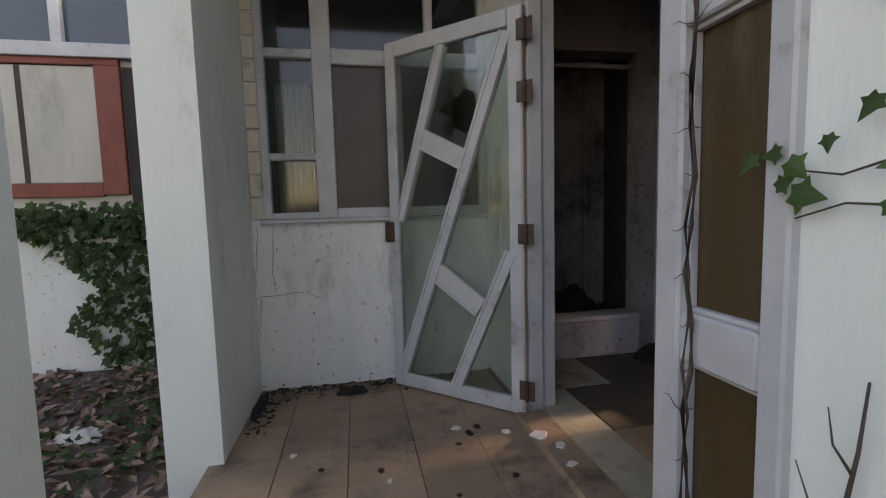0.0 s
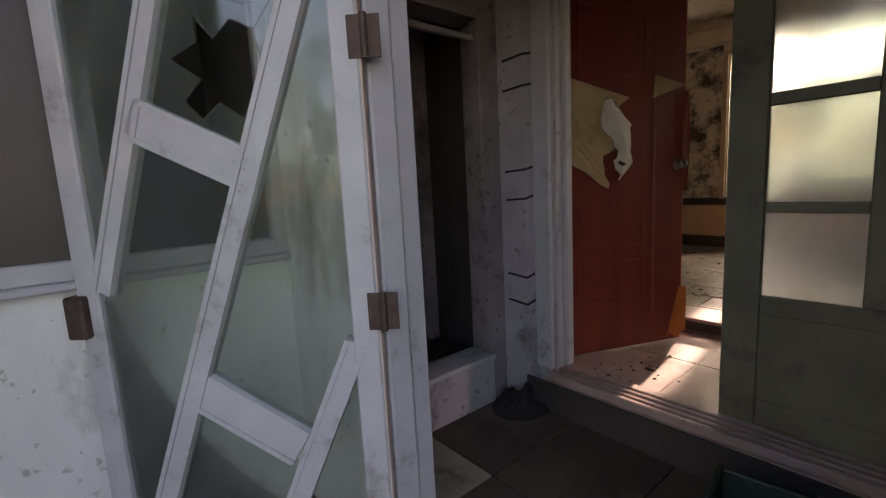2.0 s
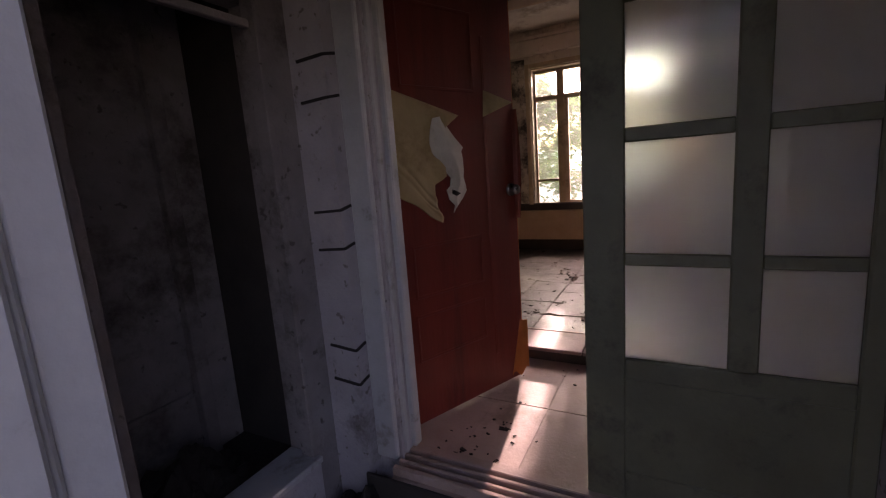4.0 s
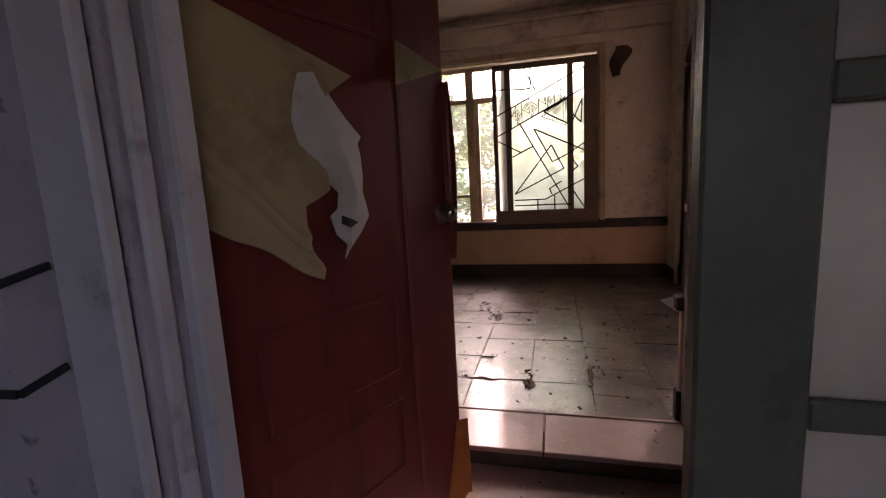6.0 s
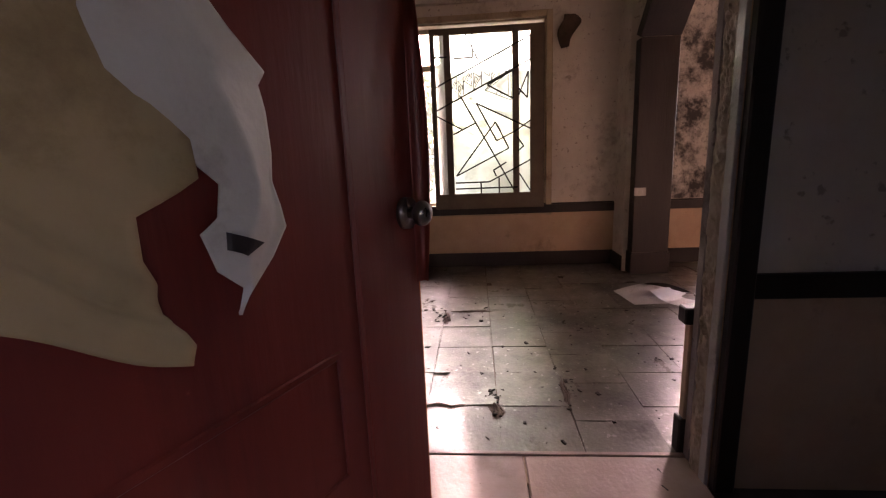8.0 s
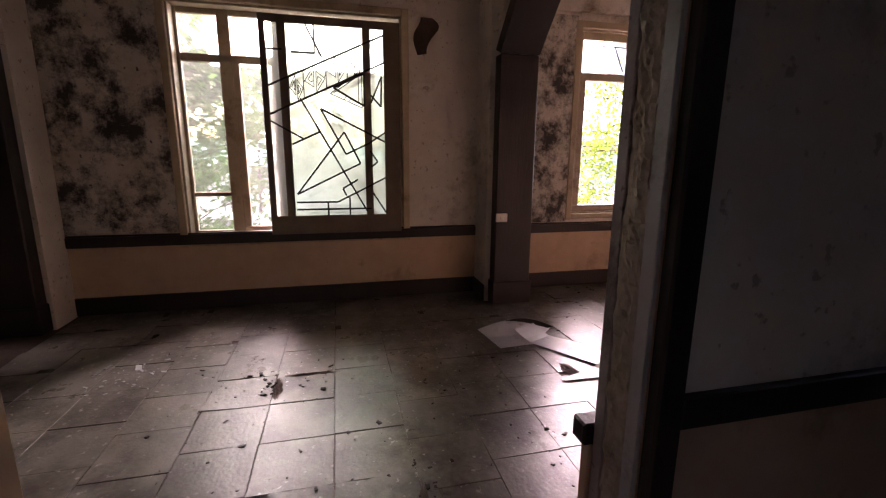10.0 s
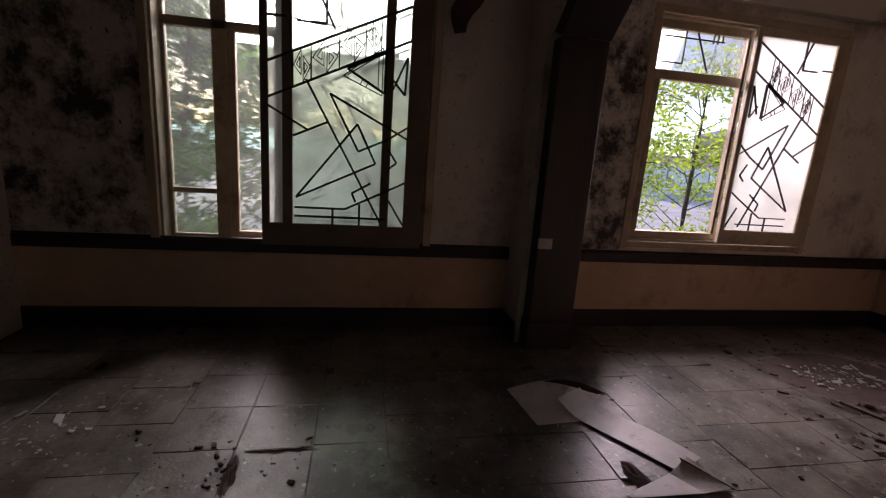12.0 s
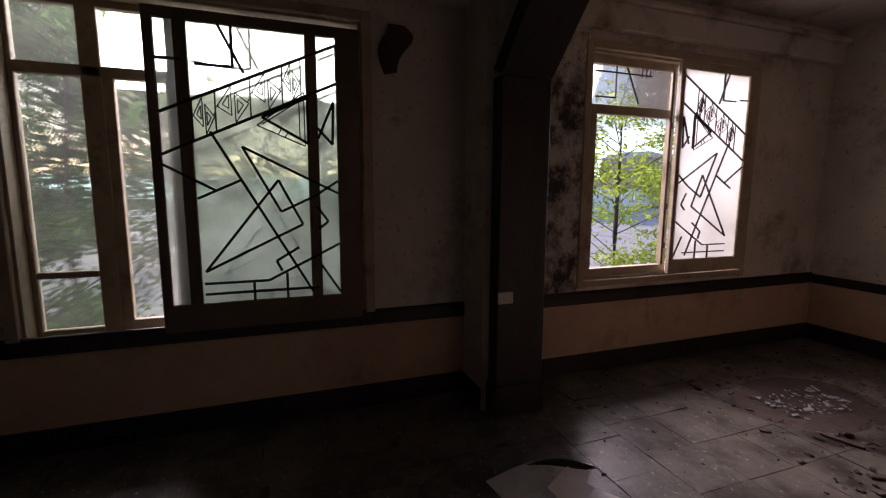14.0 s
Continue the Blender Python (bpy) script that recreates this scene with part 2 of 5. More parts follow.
# near-black base stands in for the darkness of unlit rooms and openings
M_BLACK = mat("dark_wall_and_shade_lining", (0.05, 0.042, 0.038), (0.03, 0.026, 0.023), scale=3, rough=0.9, bump=0.2)
M_MARK = mat("black_score_line", (0.02, 0.018, 0.018), (0.012, 0.011, 0.011), scale=30, rough=0.8, bump=0.2)
M_SHARD = mat("broken_white_plaster", (0.62, 0.60, 0.57), (0.50, 0.48, 0.45), scale=12, rough=0.6, bump=0.2)
M_PLASTIC = mat("old_white_plastic", (0.60, 0.59, 0.55), (0.52, 0.51, 0.47), scale=6, rough=0.4, bump=0.05)
M_GREENMETAL = mat("dark_green_enamel", (0.028, 0.055, 0.04), (0.018, 0.036, 0.027), scale=8, rough=0.45, bump=0.1)
# blue paled so the shaded far faces look hazy and overexposed
M_BLUEROOF = mat("haze_paled_blue_steel", (0.76, 0.84, 0.88), (0.70, 0.79, 0.84), scale=1, rough=0.5, bump=0.1)
M_REDROOF = mat("clay_red_roof", (0.78, 0.50, 0.44), (0.70, 0.44, 0.38), scale=1, rough=0.8, bump=0.2)
M_FARWALL = mat("far_pale_render", (0.50, 0.50, 0.48), (0.42, 0.42, 0.41), scale=0.6, rough=0.9, bump=0.1)
M_FARGLASS = mat("far_window_glass", (0.05, 0.07, 0.09), (0.04, 0.055, 0.07), scale=0.5, rough=0.15, bump=0)
M_HILL = mat("far_wooded_hill_glow", (0.10, 0.17, 0.11), (0.06, 0.11, 0.075), scale=0.3, rough=0.95, bump=0.3, grain=1.5)
# the hill emits teal to imitate distance haze and bright daylight
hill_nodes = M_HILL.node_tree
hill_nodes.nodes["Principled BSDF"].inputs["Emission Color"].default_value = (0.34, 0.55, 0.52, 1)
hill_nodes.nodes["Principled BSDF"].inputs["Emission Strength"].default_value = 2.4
G_CLEAR = glass_mat("grimy_clear_glass", (0.90, 0.92, 0.90), 0.035, (0.3, 0.31, 0.3), clear=0.9, rough=0.1)
G_DOOR = glass_mat("dusty_door_glass", (0.86, 0.91, 0.88), 0.075, (0.62, 0.65, 0.63), clear=0.9, rough=0.1, dirt_scale=2.0)
G_HAZE = glass_mat("fogged_window_glass", (0.82, 0.85, 0.83), 0.20, (0.86, 0.89, 0.87), rough=0.30, clear=0.55)
G_REAR = glass_mat("grimy_rear_sash_glass", (0.78, 0.83, 0.80), 0.09, (0.78, 0.82, 0.79), clear=0.75, rough=0.2)
G_PLAIN = glass_mat("streaky_window_glass", (0.78, 0.85, 0.80), 0.045, (0.80, 0.85, 0.81), rough=0.14, clear=0.6, dirt_scale=1.6)
G_FROST = glass_mat("frosted_door_glass", (0.93, 0.95, 0.97), 0.40, (0.93, 0.96, 0.99), rough=0.46, clear=0.0, ior=1.12, dirt_scale=1.2)
G_AMBER = mat("amber_stained_frosted_glass", (0.085, 0.05, 0.023), (0.055, 0.032, 0.015), scale=2.5, rough=0.22, stain=(0.15, 0.11, 0.07), stain_scale=2.5, stain_amount=0.28, bump=0.08, streak=0.3)
G_DARKPANE = mat("dark_grimy_panel", (0.05, 0.04, 0.036), (0.03, 0.025, 0.022), scale=2.5, rough=0.45, stain=(0.085, 0.075, 0.065), stain_scale=1.3, stain_amount=0.3, bump=0.08)


# ---- building helpers ----
def add_box(bm, x0, x1, y0, y1, z0, z1, bev=0.0):
    """A box added to bm, its edges rounded by bev metres."""
    r = bmesh.ops.create_cube(bm, size=1.0, matrix=Matrix.Translation(((x0 + x1) / 2, (y0 + y1) / 2, (z0 + z1) / 2)) @ Matrix.Diagonal((abs(x1 - x0), abs(y1 - y0), abs(z1 - z0), 1)))
    if bev:
        es = list({e for v in r["verts"] for e in v.link_edges})
        bmesh.ops.bevel(bm, geom=es, offset=bev, segments=1, affect="EDGES", profile=0.5)


def boxes(*rows, bev=0.004):
    bm = bmesh.new()
    for r in rows:
        add_box(bm, *r, bev=bev)
    return bm


def bar(bm, p, q, w, d, up=(0, 0, 1)):
    """A square bar from p to q, w wide across up's normal and d deep."""
    p, q = Vector(p), Vector(q)
    way = q - p
    if way.length < 1e-5:
        return
    m = way.to_track_quat("Z", "Y").to_matrix().to_4x4()
    bmesh.ops.create_cube(bm, size=1.0, matrix=Matrix.Translation((p + q) / 2) @ m @ Matrix.Diagonal((w, d, way.length, 1)))


def tube(bm, pts, r0, r1, n=6):
    """A tapered round tube along pts."""
    rings = []
    for i, p in enumerate(pts):
        p = Vector(p)
        a = Vector(pts[max(i - 1, 0)])
        b = Vector(pts[min(i + 1, len(pts) - 1)])
        q = (b - a).to_track_quat("Z", "Y")
        r = r0 + (r1 - r0) * i / max(1, len(pts) - 1)
        rings.append([bm.verts.new(p + q @ Vector((r * math.cos(k * math.tau / n), r * math.sin(k * math.tau / n), 0))) for k in range(n)])
    for a, b in zip(rings, rings[1:]):
        for k in range(n):
            bm.faces.new((a[k], a[(k + 1) % n], b[(k + 1) % n], b[k]))
    bm.faces.new(rings[0][::-1])
    bm.faces.new(rings[-1])


def disc(bm, m, r, h, n=20, r2=None):
    bmesh.ops.create_cone(bm, cap_ends=True, segments=n, radius1=r, radius2=r if r2 is None else r2, depth=h, matrix=m)


def to_object(name, bm, material, smooth=False):
    bmesh.ops.recalc_face_normals(bm, faces=bm.faces)
    me = bpy.data.meshes.new(name)
    bm.to_mesh(me)
    bm.free()
    me.materials.append(material)
    if smooth:
        for p in me.polygons:
            p.use_smooth = True
    return new(name, me)


def part(name, bm, material, parent, label="", smooth=False):
    ob = to_object(name, bm, material, smooth)
    ob.parent = parent
    if label:
        ob["label"] = label
    return ob


def thing(name, m, label, category, group="", kind=""):
    ob = new(name)
    ob.empty_display_size = 0.1
    ob.matrix_world = m
    return tagged(ob, label, category, group, kind)


def structure(name, bm, material, label, category="wall"):
    return tagged(to_object(name, bm, material), label, category, kind="structure")


def wall(name, axis, p0, p1, u0, u1, z0, z1, holes, material, label):
    """A wall of thickness p0..p1 across axis, from u0 to u1, with holes (u0, u1, z0, z1) right through."""
    us = sorted({u0, u1, *[h[0] for h in holes], *[h[1] for h in holes]})
    zs = sorted({z0, z1, *[h[2] for h in holes], *[h[3] for h in holes]})
    us = [u for u in us if u0 <= u <= u1]
    zs = [z for z in zs if z0 <= z <= z1]
    nu, nz = len(us) - 1, len(zs) - 1

    def solid(i, j):
        if not (0 <= i < nu and 0 <= j < nz):
            return False
        u, z = (us[i] + us[i + 1]) / 2, (zs[j] + zs[j + 1]) / 2
        return not any(h[0] < u < h[1] and h[2] < z < h[3] for h in holes)

    bm = bmesh.new()
    made = {}

    def v(p, u, z):
        k = (p, u, z)
        if k not in made:
            made[k] = bm.verts.new((p, u, z) if axis == "x" else (u, p, z))
        return made[k]

    for i in range(nu):
        for j in range(nz):
            if not solid(i, j):
                continue
            a, b, c, d = us[i], us[i + 1], zs[j], zs[j + 1]
            for p in (p0, p1):
                bm.faces.new((v(p, a, c), v(p, b, c), v(p, b, d), v(p, a, d)))
            for di, dj, e in ((-1, 0, ((a, c), (a, d))), (1, 0, ((b, c), (b, d))), (0, -1, ((a, c), (b, c))), (0, 1, ((a, d), (b, d)))):
                if not solid(i + di, j + dj):
                    (ua, za), (ub, zb) = e
                    bm.faces.new((v(p0, ua, za), v(p0, ub, zb), v(p1, ub, zb), v(p1, ua, za)))
    return structure(name, bm, material, label)


def sheet(fn, nu, nv, thick=0.002, keep=None):
    """A thin bent sheet: fn(u, v) gives its places for u, v in 0..1."""
    bm = bmesh.new()
    g = [[bm.verts.new(fn(i / nu, j / nv)) for j in range(nv + 1)] for i in range(nu + 1)]
    for i in range(nu):
        for j in range(nv):
            if keep is None or keep((i + 0.5) / nu, (j + 0.5) / nv):
                bm.faces.new((g[i][j], g[i + 1][j], g[i + 1][j + 1], g[i][j + 1]))
    loose = [v for v in bm.verts if not v.link_faces]
    bmesh.ops.delete(bm, geom=loose, context="VERTS")
    bmesh.ops.solidify(bm, geom=bm.faces[:], thickness=thick)
    return bm


PORCH_Z, VEST_Z, LAND_Z, ROOM_Z, CEIL_Z, GROUND_Z = 0.40, 0.42, 0.575, 0.65, 3.60, 0.05

# ---- ground and floors ----
structure("ground", boxes((-80, 160, -120, 120, GROUND_Z - 0.5, GROUND_Z), bev=0), M_SOIL, "leaf-strewn dark garden soil around the house", "ground")
structure("pavement", boxes((9.2, 60, -40, 30, GROUND_Z - 0.1, GROUND_Z + 0.02), bev=0), M_YARD, "pale sunlit concrete yard behind the house", "yard")
structure("floor_porch", boxes((-0.70, 0.78, 0.50, 2.90, GROUND_Z, PORCH_Z - 0.012), (-0.70, 0.78, 0.18, 0.50, GROUND_Z, 0.22), bev=0.008), M_GROUT, "worn concrete porch slab with a step down", "floor")
structure("floor_vestibule", boxes((0.78, 2.06, 0.80, 2.90, GROUND_Z, VEST_Z - 0.012), bev=0), M_GROUT, "dark dirty vestibule floor bed", "floor")
structure("floor_landing", boxes((2.19, 3.38, -0.4, 3.6, GROUND_Z, LAND_Z - 0.012), bev=0), M_SCREED, "dark bed under the landing boards", "floor")
structure("floor_room", boxes((3.39, 7.05, -3.05, 7.0, GROUND_Z, ROOM_Z - 0.006), bev=0), M_SCREED, "dark adhesive screed under loose floor tiles", "floor")

# ---- outer and inner walls ----
wall("wall_porch_back", "y", 2.78, 2.93, -0.76, 0.88, 0.1, CEIL_Z, [(-0.56, 0.80, 1.43, 2.95)], M_WHITE, "stained white painted wall below the porch window")
wall("wall_vestibule_back", "y", 2.78, 2.93, 0.88, 2.12, 0.1, CEIL_Z, [(1.25, 1.90, 0.70, 2.48)], M_GRIMESHADE, "dirty dark plaster wall round the vestibule closet")
wall("wall_porch_wing", "x", -0.86, -0.635, 1.99, 2.78, 0.1, CEIL_Z, [], M_PILLAR, "pale green-white porch wing wall")
wall("wall_entrance", "x", 0.74, 0.95, -2.5, 0.68, 0.1, CEIL_Z, [], M_PILLAR, "pale white front wall beside the entrance")
wall("wall_entrance_head", "x", 0.80, 0.95, 0.68, 2.78, 0.1, CEIL_Z, [(0.68, 2.15, 0.40, 2.75)], M_WHITE, "white wall round the entrance doorway")
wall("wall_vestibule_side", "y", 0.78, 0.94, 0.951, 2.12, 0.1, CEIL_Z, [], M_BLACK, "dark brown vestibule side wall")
wall("wall_hall", "x", 2.12, 2.24, -0.4, 3.6, 0.1, CEIL_Z, [(0.94, 2.50, 0.56, 2.78)], M_MARKWALL, "grimy plaster wall round the inner doorway")
wall("wall_mark_pier", "y", 2.61, 2.78, 2.02, 2.12, 0.1, CEIL_Z, [], M_MARKWALL, "lilac-white plaster pier scored with black lines")
wall("wall_room_front", "x", 3.54, 3.71, -3.05, 4.10, 0.1, CEIL_Z, [(1.335, 2.62, ROOM_Z, 2.85)], M_TAN, "hall wall with tan dado beside the room opening")
WIN1 = (1.40, 3.215, 1.25, 3.12)
WIN2 = (-2.01, -0.31, 1.40, 3.15)
wall("wall_far", "x", 6.82, 7.05, -3.20, 7.0, 0.1, CEIL_Z, [WIN1, WIN2], M_ROOM, "mildewed pale papered wall with two windows")
wall("wall_arch_right", "y", 0.34, 0.70, 6.49, 6.82, 0.1, CEIL_Z, [], M_ROOM, "short papered wall stub beside the arch")
wall("wall_arch_left", "y", 4.10, 4.40, 6.52, 6.82, 0.1, CEIL_Z, [], M_ROOM, "short papered wall stub beside the dark arch")
wall("wall_right_end", "y", -3.20, -3.05, 3.40, 6.82, 0.1, CEIL_Z, [], M_ROOM, "mildewed end wall of the second room")
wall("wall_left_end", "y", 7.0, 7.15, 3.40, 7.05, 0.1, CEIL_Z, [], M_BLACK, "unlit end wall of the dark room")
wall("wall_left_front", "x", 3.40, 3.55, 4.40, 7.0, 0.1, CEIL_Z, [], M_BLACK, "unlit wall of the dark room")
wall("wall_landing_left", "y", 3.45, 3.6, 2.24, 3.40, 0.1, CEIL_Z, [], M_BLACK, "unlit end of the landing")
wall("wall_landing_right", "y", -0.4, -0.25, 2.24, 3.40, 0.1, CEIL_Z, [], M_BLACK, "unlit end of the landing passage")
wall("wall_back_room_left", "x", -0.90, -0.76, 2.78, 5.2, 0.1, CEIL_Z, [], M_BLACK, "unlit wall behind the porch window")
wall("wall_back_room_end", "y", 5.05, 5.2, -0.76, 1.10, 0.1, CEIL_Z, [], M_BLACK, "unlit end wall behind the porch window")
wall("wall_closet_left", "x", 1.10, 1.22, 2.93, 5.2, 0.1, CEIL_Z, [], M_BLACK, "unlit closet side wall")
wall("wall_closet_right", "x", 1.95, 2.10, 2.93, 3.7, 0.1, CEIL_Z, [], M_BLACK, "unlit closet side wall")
wall("wall_closet_back", "y", 3.60, 3.75, 1.22, 1.95, 0.1, CEIL_Z, [], M_MARKWALL, "grey closet back wall")
# out of view, added to keep low sky light off the porch
wall("wall_front_yard", "y", -4.6, -4.4, -9.0, 0.74, 0.0, 1.7, [], M_BOARD, "plain weathered wall across the front yard")
structure("floor_closet", boxes((1.22, 1.95, 2.93, 3.60, 0.1, 0.66), bev=0), M_DIRT, "dirt-covered closet floor", "floor")
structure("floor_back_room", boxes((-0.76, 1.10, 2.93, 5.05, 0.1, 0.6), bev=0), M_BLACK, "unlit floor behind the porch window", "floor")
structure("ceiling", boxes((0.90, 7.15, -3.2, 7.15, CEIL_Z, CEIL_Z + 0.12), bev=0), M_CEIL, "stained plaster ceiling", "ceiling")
# not in view; its front edge is set by the light wanted below
structure("ceiling_porch_shade", boxes((-0.98, 0.739, 1.55, 2.779, 3.02, 3.14), bev=0), M_WHITE, "white porch soffit, unseen, sized to shade the porch", "ceiling")
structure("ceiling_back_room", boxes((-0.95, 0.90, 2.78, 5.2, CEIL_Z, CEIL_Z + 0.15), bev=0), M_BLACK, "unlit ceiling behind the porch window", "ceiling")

# ---- trims of the rooms ----
bm = boxes((6.79, 6.82, 0.70, 4.10, 1.215, 1.30), (6.80, 6.82, 0.70, 4.10, 1.30, 1.315), bev=0.004)
structure("trim_dado", bm, M_DARKWOOD, "dark wooden dado rail under the windows", "dado rail")
bm = boxes((6.79, 6.82, -3.05, 0.34, 1.215, 1.30), (6.80, 6.82, -3.05, 0.34, 1.30, 1.315), (6.0, 6.79, -3.05, -3.02, 1.215, 1.30), (3.71, 6.0, -3.05, -3.02, 1.215, 1.30), bev=0.004)
structure("trim_dado_second", bm, M_DARKWOOD, "dark wooden dado rail in the second room", "dado rail")
structure("baseboard", boxes((6.79, 6.82, 0.70, 4.10, ROOM_Z, 0.80), (6.79, 6.82, -3.05, 0.34, ROOM_Z, 0.80), (3.71, 6.79, -3.05, -3.02, ROOM_Z, 0.80), (6.49, 6.79, 0.70, 0.72, ROOM_Z, 0.80), bev=0.005), M_DARKWOOD, "dark wooden baseboard", "baseboard")
structure("wall_panel_dado", boxes((6.806, 6.819, 0.70, 4.10, 0.80, 1.215), bev=0), M_TAN, "tan panel under the dado rail", "wall panel")
structure("wall_panel_dado_second", boxes((6.806, 6.819, -3.02, 0.34, 0.80, 1.215), (3.71, 6.80, -3.049, -3.035, 0.80, 1.215), bev=0), M_TAN, "tan panel under the dado rail in the second room", "wall panel")
structure("wall_panel_mould", boxes((6.808, 6.819, -0.265, 0.34, 1.32, 3.25), bev=0), M_MOLD, "pale wallpaper eaten by black mould", "wallpaper")
structure("wall_panel_mould_left", boxes((6.808, 6.819, 3.28, 4.10, 1.32, 3.25), bev=0), M_MOLD, "dark mouldy wallpaper beside the window", "wallpaper")
bm = boxes((6.74, 6.82, -3.05, 0.34, 3.28, 3.46), (6.70, 6.82, -3.05, 0.34, 3.46, 3.50), (6.74, 6.82, 0.70, 4.10, 3.28, 3.46), (6.70, 6.82, 0.70, 4.10, 3.46, 3.50), bev=0.006)
structure("trim_cornice", bm, M_CEIL, "wide plaster cornice above the windows", "cornice")
bm = boxes((3.505, 3.54, -0.25, 1.265, 1.35, 1.43), (3.505, 3.54, 2.70, 3.45, 1.35, 1.43), bev=0.004)
structure("trim_dado_hall", bm, M_DARKWOOD, "dark dado rail on the hall wall", "dado rail")
structure("wall_panel_hall", boxes((3.525, 3.539, -0.25, 1.265, 1.43, CEIL_Z), bev=0), M_ROOM, "grey papered upper hall wall", "wallpaper")
bm = boxes((3.50, 3.54, 1.265, 1.335, ROOM_Z, 2.95), (3.50, 3.54, 2.62, 2.71, ROOM_Z, 2.95), (3.50, 3.54, 1.335, 2.62, 2.85, 2.95), bev=0.006)
structure("trim_opening", bm, M_DARKWOOD, "dark wooden casing round the room opening", "casing")

# flaking plaster of the opening's reveal, between two smooth strips
reveal = thing("opening_reveal", pose(3.54, 1.335, ROOM_Z), "flaking whitewashed plaster reveal of the opening", "plaster reveal", kind="structure")
rr = random.Random(5)
part("strip", boxes((0.001, 0.045, -0.002, 0.012, 0.0, 2.19), bev=0.003), M_FRAME, reveal, "smooth grey-white painted strip")
part("strip", boxes((0.128, 0.169, -0.002, 0.009, 0.0, 2.19), bev=0.003), M_MARKWALL, reveal, "grimy room-side strip")


def plaster(u, v):
    """Lumpy broken plaster, its edges eaten away and its face cracked across."""
    z = 2.19 * v
    w0 = 0.047 + 0.010 * noise.noise(Vector((0.3, 7.1, z * 22)))
    w1 = 0.122 + 0.012 * noise.noise(Vector((4.3, 1.1, z * 17)))
    step = noise.noise(Vector((u * 0.5 + 9, 2.0, math.floor(z * 9 + 0.8 * noise.noise(Vector((u * 3, 0, z * 9)))) * 3.7)))
    y = 0.010 + 0.010 * step + 0.008 * noise.fractal(Vector((u * 4, 5, z * 30)), 1.0, 2.0, 4)
    return Vector((w0 + (w1 - w0) * u, max(-0.001, y * math.sin(math.pi * (0.08 + 0.84 * u)) ** 0.5), z))


part("plaster", sheet(plaster, 10, 260, 0.002), M_BRICK, reveal)
dado_end = thing("dado_end", pose(3.712, 1.10, ROOM_Z), "stubby tan panelled dado end with dark cap", "dado end", kind="structure")
part("panel", boxes((0, 0.038, 0, 0.252, 0.15, 0.535), bev=0.004), M_TAN, dado_end)
part("cap", boxes((-0.004, 0.058, 0, 0.272, 0.535, 0.60), bev=0.006), M_DARKWOOD, dado_end, "dark wooden cap")
part("base", boxes((0, 0.053, 0, 0.265, 0, 0.15), bev=0.005), M_DARKWOOD, dado_end, "dark wooden base block")


# ---- arches with chamfered heads ----
def arch(name, y0, y1, xa, xb, label):
    """Dark casing round an opening from xb to xa, its upper corners cut at 45 degrees."""
    bm = bmesh.new()
    for s, x in ((1, xa), (-1, xb)):
        add_box(bm, min(x, x - s * 0.12), max(x, x - s * 0.12), y0, y1, ROOM_Z, 2.78, bev=0.008)
        add_box(bm, min(x, x - s * 0.14), max(x, x - s * 0.14), y0 - 0.012, y1 + 0.012, ROOM_Z, 0.86, bev=0.006)
        vs = [(x, 2.83), (x - s * 0.41, 3.24), (x - s * 0.46, 3.12), (x - s * 0.12, 2.78)]
        a = [bm.verts.new((px, y0, pz)) for px, pz in vs]
        b = [bm.verts.new((px, y1, pz)) for px, pz in vs]
        bm.faces.new(a)
        bm.faces.new(b[::-1])
        for k in range(4):
            bm.faces.new((a[k], a[(k + 1) % 4], b[(k + 1) % 4], b[k]))
    add_box(bm, xb + 0.41, xa - 0.41, y0, y1, 3.12, 3.24)
    # papered wall above the casing
    up = bmesh.new()
    vs = [(xa, 2.83), (xa, CEIL_Z), (xb, CEIL_Z), (xb, 2.83), (xb + 0.41, 3.24), (xa - 0.41, 3.24)]
    a = [up.verts.new((px, y0 + 0.02, pz)) for px, pz in vs]
    b = [up.verts.new((px, y1 - 0.02, pz)) for px, pz in vs]
    up.faces.new(a)
    up.faces.new(b[::-1])
    for k in range(6):
        up.faces.new((a[k], a[(k + 1) % 6], b[(k + 1) % 6], b[k]))
    bmesh.ops.triangulate(up, faces=up.faces[:])
    structure(name.replace("trim", "wall"), up, M_ROOM, "papered wall above the chamfered arch")
    return structure(name, bm, M_DARKWOOD, label, "arch")


arch("trim_arch_right", 0.315, 0.655, 6.49, 4.06, "dark wooden arch with chamfered corners between rooms")
arch("trim_arch_left", 4.13, 4.42, 6.52, 4.3, "dark wooden arch opening to an unlit room")
wall("wall_arch_right_near", "y", 0.34, 0.70, 3.71, 4.06, 0.1, CEIL_Z, [], M_ROOM, "papered wall beside the arch")
wall("wall_arch_left_near", "y", 4.10, 4.40, 3.71, 4.3, 0.1, CEIL_Z, [], M_ROOM, "papered wall beside the dark arch")

# ---- porch window ----
def fixed_window(name, bars, panes, y, d, material, label, group=""):
    """A window in a wall across y: bars and panes as (x0, x1, z0, z1)."""
    t = thing(name, pose(0, y, 0), label, "window", group, "structure")
    for k, (a, b, c, e) in enumerate(bars):
        part("window_frame", boxes((a, b, -d, d, c, e), bev=0.005), material, t)
    for a, b, c, e, g in panes:
        part("pane", boxes((a, b, -0.003, 0.003, c, e), bev=0), g, t)
    return t


